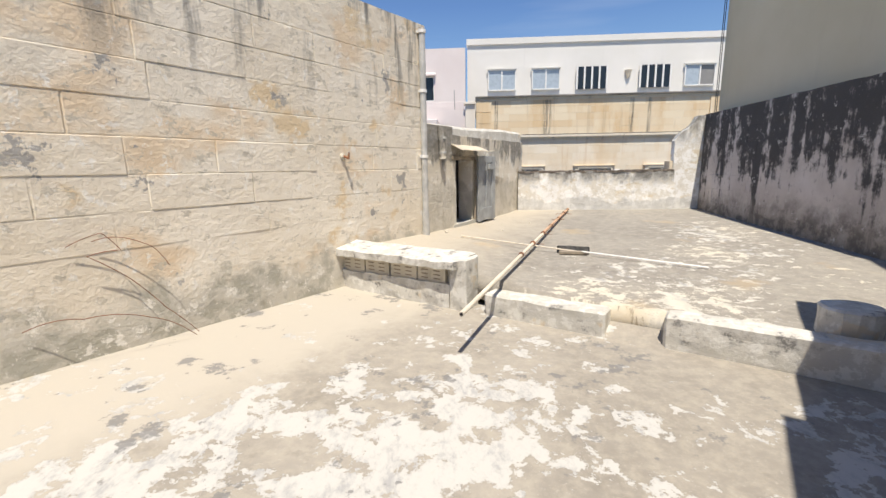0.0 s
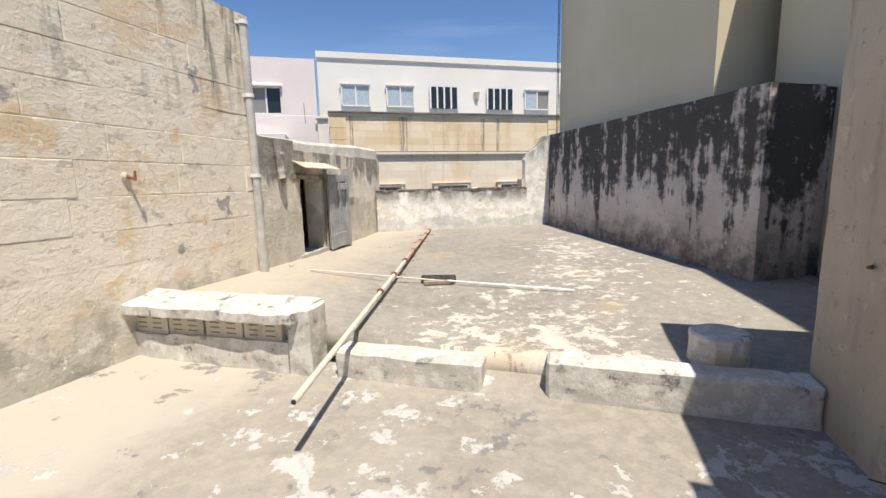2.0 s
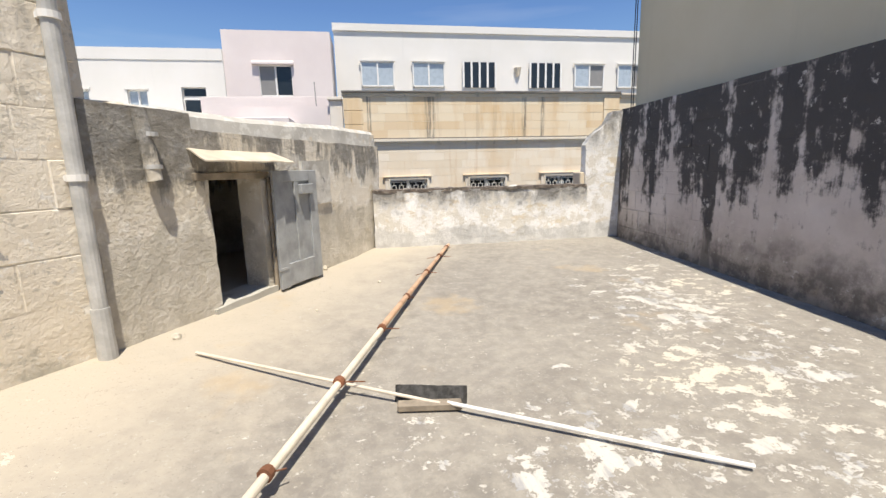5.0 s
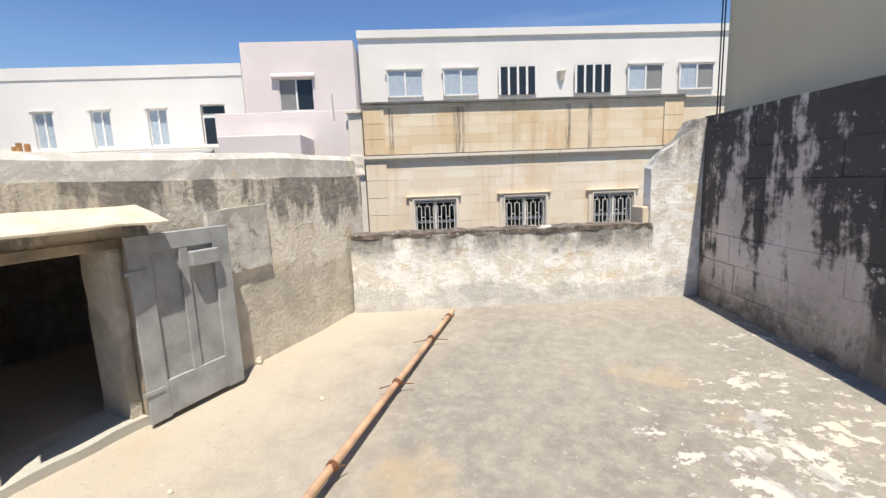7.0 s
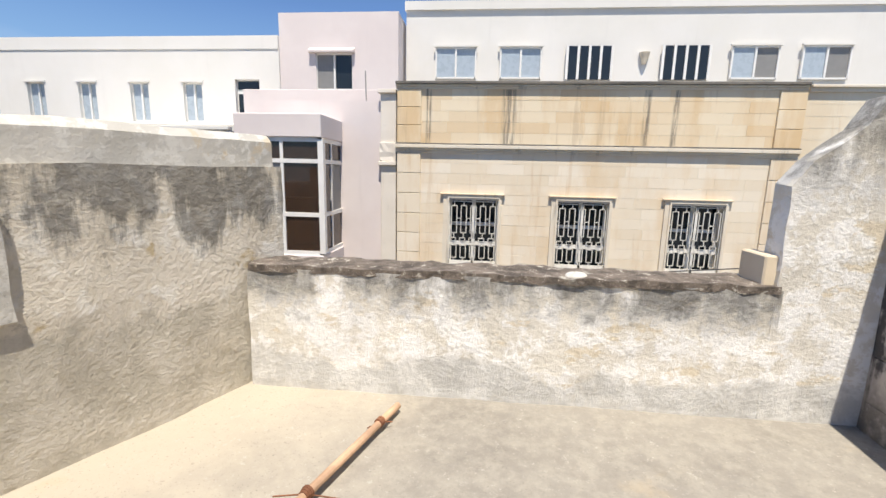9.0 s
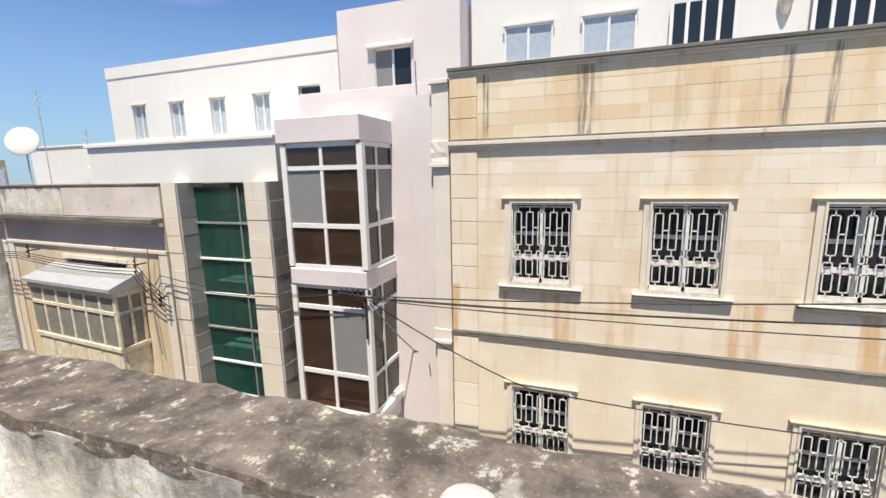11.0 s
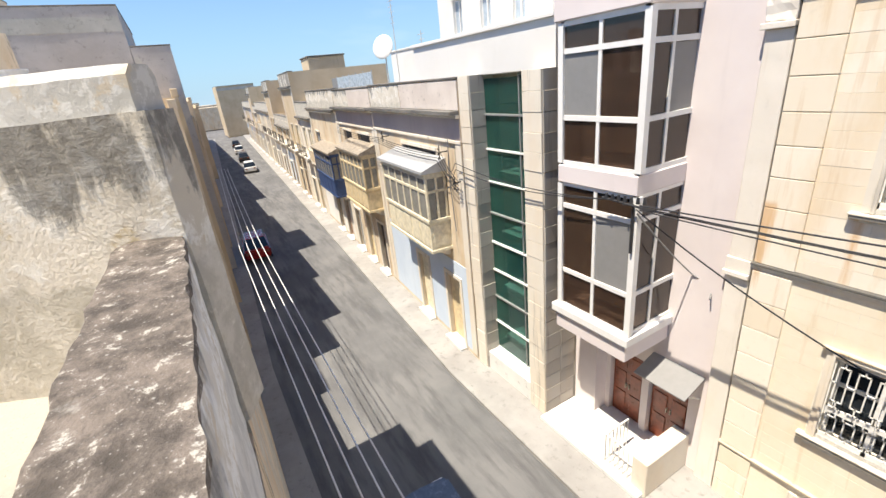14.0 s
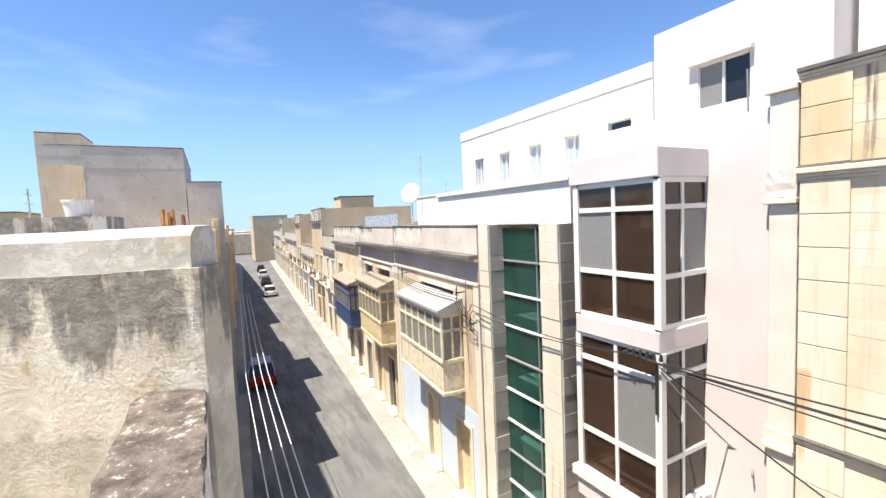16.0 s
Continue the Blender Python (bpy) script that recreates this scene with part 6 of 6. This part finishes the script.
for k in range(6):
    pbox("panel", "net" if k == 5 else "pale_blind", fence, -1.25 * (k + 1), -1.25 * k - 0.04, 0, 0.04, 0.05, 0.62)
    bm = bmesh.new()
    rod(bm, (-1.25 * k, 0.02, 0), (-1.25 * k, 0.02, 0.70), 0.025, sides=6)
    part("post", bm, "grey_pipe", fence)
unit = thing("air_conditioner", "white air-conditioner box on the terrace wall", "air conditioner", (-12.35, 14.3, 1.45))
pbox("case", "alu", unit, -0.4, 0.4, -0.15, 0.15, 0.0, 0.55, 0.02)
bm = bmesh.new()
rod(bm, (0.1, -0.16, 0.28), (0.1, -0.14, 0.28), 0.2, sides=20)
part("fan_grille", bm, "black", unit)
tank = thing("roof_tank", "tan masonry water tank on a far roof", "water tank", (-41.5, 19.3, 3.1), turn=-3.8)
pbox("body", "tan", tank, -1.6, 1.6, -1.7, 1.7, -0.9, 1.13, 0.03)
pbox("cap", "dark_cap", tank, -1.7, 1.7, -1.8, 1.8, 1.13, 1.25, 0.02)
# ---- street furniture ----
br = thing("wire_bracket", "iron bracket with insulators fixed to the bay corner", "wire bracket", (-2.55, 13.0, -1.18))
bm = bmesh.new()
rod(bm, (-0.5, 0, 0.1), (0.5, 0.1, 0.0), 0.025)
rod(bm, (0, 0, 0.05), (0.1, 0.25, 0.0), 0.025)
rod(bm, (0.12, 0.15, -1.0), (0.12, 0.15, 0.0), 0.03)
part("arm", bm, "black", br)
for k in range(7):
    bm = bmesh.new()
    rod(bm, (-0.4 + k * 0.13, 0.02 * k, 0.08), (-0.4 + k * 0.13, 0.02 * k, 0.20), 0.04, 0.025, 8)
    part("insulator", bm, "black", br)
for k, (z1, x1, y1) in enumerate(((-0.45, 9.0, 13.2), (-0.85, 9.0, 13.1), (-0.95, 9.0, 13.4), (-1.15, 9.0, 13.2))):
    cable("overhead_wire", [(-2.2, 13.02, -1.10 - 0.03 * k), (x1, y1, z1 + 0.1)], 0.012 if k else 0.014, "black", "black overhead wire strung along the house fronts", "overhead wire", 0.10)
cable("overhead_wire", [(-2.3, 13.05, -1.2), (1.2, 13.9, -3.25), (9.0, 14.4, -3.5)], 0.014, "black", "black overhead wire dropping to the limestone house", "overhead wire", 0.12)
for k, z in enumerate((-1.0, -1.2)):
    cable("overhead_wire", [(-2.9, 13.0, -1.1), (-8.6, 12.95, z), (-9.2, 13.0, z - 0.2)], 0.011, "black", "black overhead wire strung along the house fronts", "overhead wire", 0.2)
for pts in ([(-1.75, 14.86, 4.2), (-1.72, 14.86, 3.0), (-1.80, 14.86, -2.0), (-1.75, 14.86, -5.4)], [(-1.95, 14.86, -1.3), (-1.6, 14.86, -3.2), (-1.5, 14.6, -3.4)],
            [(-2.3, 13.1, -1.3), (-2.0, 14.7, -3.0), (-1.6, 14.84, -3.1)], [(-9.0, 13.0, -0.3), (-9.2, 13.05, -1.6), (-9.1, 13.08, -3.4)]):
    cable("drop_cable", pts, 0.016, "net", "grey cable running down the house front", "cable", 0.05)
for k in range(4):
    cable("overhead_wire", [(-22.0, 13.55, -0.55 - 0.1 * k), (-14.6, 13.02 - 0.05 * k, -0.62 - 0.05 * k), (-9.3, 12.86 - 0.05 * k, -0.72 - 0.08 * k), (-8.45, 12.92, -1.55 - 0.12 * k)], 0.012, "black", "black wires strung under the cornice of the old houses", "overhead wire", 0.10)
for x, y, z in ((-14.6, 13.42, -0.60), (-9.3, 13.08, -0.72), (-8.55, 13.10, -1.6)):
    br = thing("wire_bracket", "small iron wire bracket with black insulators on an old front", "wire bracket", (x, y, z), "wire brackets")
    bm = bmesh.new()
    rod(bm, (0, 0.05, 0), (0, -0.30, 0), 0.02, sides=6)
    rod(bm, (0, -0.25, -0.22), (0, -0.25, 0.22), 0.018, sides=6)
    part("arm", bm, "black", br)
    for j in (-0.18, -0.04, 0.10):
        bm = bmesh.new()
        rod(bm, (0, -0.29, j), (0, -0.25, j + 0.01), 0.035, 0.03, 8)
        part("insulator", bm, "black", br)
for k, y in enumerate((6.45, 6.68, 6.90, 7.10)):
    cable("overhead_wire", [(6.0, y - 0.05, -2.9), (-12.0, y + 0.15, -3.0), (-34.0, y + 1.1, -3.4)], 0.013, "alu", "pale overhead wire along our own house fronts", "overhead wire", 0.25)


def car(at, turn, mat, label):
    """A small parked car: shell, glazed cabin, four wheels, lamps and bumpers."""
    o = thing("car", label, "car", at, "parked cars", turn)
    bm = bmesh.new()
    prism(bm, [(-1.95, -0.80), (1.9, -0.80), (1.98, 0), (1.9, 0.80), (-1.95, 0.80), (-2.02, 0)], 0.28, 0.85)
    bmesh.ops.bevel(bm, geom=bm.edges[:], offset=0.09, segments=2, affect="EDGES")
    part("body", bm, mat, o)
    bm = bmesh.new()
    lo = prism(bm, [(-1.55, -0.74), (1.0, -0.74), (1.0, 0.74), (-1.55, 0.74)], 0.84, 1.42)
    for v in lo:
        if v.co.z > 1:
            v.co.x = v.co.x * 0.68 - 0.1
            v.co.y *= 0.84
    part("cabin", bm, "dark_glass", o, "dark glazed cabin")
    pbox("roof", mat, o, -1.13, 0.56, -0.60, 0.60, 1.40, 1.45, 0.02)
    for sx in (-1.25, 1.25):
        for sy in (-0.74, 0.74):
            bm = bmesh.new()
            rod(bm, (sx, sy - 0.09, 0.30), (sx, sy + 0.09, 0.30), 0.30, sides=18)
            w = part("wheel", bm, "black", o)
            bm = bmesh.new()
            rod(bm, (sx, sy - 0.10, 0.30), (sx, sy + 0.10, 0.30), 0.18, sides=14)
            part("rim", bm, "grey_pipe", w)
    for s in (-0.55, 0.55):
        pbox("tail_lamp", "red_wood", o, -2.02, -1.93, s - 0.15, s + 0.15, 0.62, 0.76, 0.01)
        pbox("headlamp", "alu", o, 1.90, 1.97, s - 0.15, s + 0.15, 0.60, 0.74, 0.01)
    return o


M["red_paint"] = plain("red_car_paint", (0.35, 0.03, 0.025), 0.25)
M["blue_paint_car"] = plain("grey_blue_car_paint", (0.16, 0.20, 0.26), 0.25)
M["silver"] = plain("silver_car_paint", (0.55, 0.56, 0.57), 0.3)
car((-27.5, 8.2, ROAD), 176, "red_paint", "small red car parked in the shade of the street")
car((-2.5, 8.45, ROAD), 178, "blue_paint_car", "grey-blue car parked under our house front")
rnd = random.Random(9)
for k in range(8):
    x = -58 - 6.2 * k
    car((x, (9.4 if k % 2 else 14.4) + (-8.4 - x) * 0.062, ROAD), 176, ("silver", "alu", "red_paint", "black")[k % 4], "car parked far down the street")

# ---- pieces of masonry ----
# limestone blocks of the yellow house
open_ = [(a - 0.16, b + 0.10, c - 0.22, d + 0.17) for a, b, c, d in holes]
todo = []
todo += list(stones(yellow, (0, 5, 2.31), -0.18, 8.70, [], "fascia", YF, 0.278, 1))
todo += list(stones(yellow, (0, 16, -2.30), -0.18, 8.70, open_, "stone", YF, 0.2725, 2))
for par, mat_, l, r, y, z, h in todo:
    ob = new("stone_block", block_mesh(r - l, h, mat_))
    ob.parent = par
    ob.location = (l, y - random.Random(l * 7 + z).uniform(0.0, 0.004), z)
low = list(stones(yellow, (0, 16, -6.76), -0.18, 16.0, open_, "stone", YF, 0.2694, 3)) + list(stones(yellow, (0, 5, -8.40), -0.18, 16.0, open_, "stone", YF, 0.308, 4))
low += list(stones(yellow, (0, 21, -2.30), 9.32, 16.0, open_, "stone", YF, 0.2838, 5))
verts, faces = [], []
for par, mat_, l, r, y, z, h in low:
    b = len(verts)
    for yy in (y, y + 0.05):
        verts += [(l + 0.004, yy, z + 0.004), (r - 0.004, yy, z + 0.004), (r - 0.004, yy, z + h - 0.004), (l + 0.004, yy, z + h - 0.004)]
    faces += [(b, b + 1, b + 2, b + 3), (b, b + 4, b + 5, b + 1), (b + 1, b + 5, b + 6, b + 2), (b + 2, b + 6, b + 7, b + 3), (b + 3, b + 7, b + 4, b)]
me = bpy.data.meshes.new("stone_courses")
me.from_pydata(verts, [], faces)
me.materials.append(limestone("lower_limestone", (0.74, 0.64, 0.48), (0.80, 0.72, 0.57), 0.16, 0.25, False, (0.56, 0.38, 0.20)))
ob = new("stone_courses", me)
ob.parent = yellow
tagged(ob, kind="stuff")
for x0, x1 in ((-0.82, -0.18), (8.70, 9.32)):
    for z0, n, h in ((2.31, 3, 0.463), (-2.30, 8, 0.545), (-6.76, 7, 0.614), (-8.40, 3, 0.513)):
        for k in range(n):
            bm = bmesh.new()
            box(bm, x0, x1, YF - 0.05, YF + 0.03, z0 + k * h + 0.008, z0 + (k + 1) * h - 0.008, 0.006)
            part("quoin", bm, "fascia" if z0 > 2 else "stone", yellow)
# cladding of the stair tower piers
for name_, x0, x1, ys in (("wall_tower_pier_1", -8.35, -7.86, (13.16, 13.66)), ("wall_tower_pier_2", -5.58, -4.94, (13.16, 14.88))):
    pier = bpy.data.objects[name_]
    for k in range(21):
        z = ROAD + 0.12 + k * 0.465
        off = random.Random(k + x0).uniform(0.0, 0.02)
        pbox("cladding_slab", "trim", pier, x0 - 0.01, x1 + 0.002, 13.13 - off, 13.162, z + 0.004, z + 0.461, 0.004)
        n = max(1, round((ys[1] - ys[0]) / 0.55))
        for j in range(n):
            off = random.Random(k * 7 + j + x0).uniform(0.0, 0.03)
            a = ys[0] + (ys[1] - ys[0]) * j / n
            pbox("cladding_slab", "clad", pier, x1, x1 + 0.02 + off, a + 0.004, ys[0] + (ys[1] - ys[0]) * (j + 1) / n - 0.004, z + 0.005 + 0.2 * (j % 2) * 0, z + 0.460, 0.004)


def wall_stones(wall, a, b, z0, z1, course, mat, seed, proud=0.012):
    """Roughly dressed blocks showing through the plaster of a wall that runs from a to b."""
    rnd = random.Random(seed)
    a, b = Vector(a), Vector(b)
    d = (b - a).normalized()
    out = Vector((d.y, -d.x))
    length = (b - a).length
    n = int((z1 - z0) / course)
    shapes = {}
    for k in range(n):
        x = -rnd.uniform(0.0, 0.5)
        while x < length:
            w = rnd.choice((0.7, 0.9, 1.1, 1.3))
            l, r = max(0.0, x), min(length, x + w)
            if r - l > 0.12:
                key = (round(r - l, 1), rnd.randrange(3))
                if key not in shapes:
                    bm = bmesh.new()
                    ww = key[0]
                    box(bm, 0.004, ww - 0.004, -0.012, 0.03, 0.002, course - 0.002, 0.005)
                    for v in bm.verts:
                        v.co += 0.004 * noise.noise_vector(v.co * 6 + Vector((key[1] * 9, 0, ww)))
                    me = bpy.data.meshes.new("stone")
                    bm.to_mesh(me)
                    bm.free()
                    me.materials.append(M[mat])
                    shapes[key] = me
                ob = new("stone", shapes[key])
                ob.parent = wall
                p = a + d * l + out * (rnd.choice((-0.006, -0.0055, -0.005, -0.005, -0.001)) + rnd.uniform(-0.001, 0.001) + proud - 0.012)
                ob.matrix_world = pose(p.x, p.y, z0 + k * course, 0, 0, math.degrees(math.atan2(d.y, d.x)))
                ob.scale.x = (r - l) / key[0]
            x += w


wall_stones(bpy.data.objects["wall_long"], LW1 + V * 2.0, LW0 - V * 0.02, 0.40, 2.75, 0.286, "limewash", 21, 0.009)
wall_stones(bpy.data.objects["wall_dark"], (3.955, 5.55), (3.575, 0.18), -0.10, 1.95, 0.29, "stained", 22)
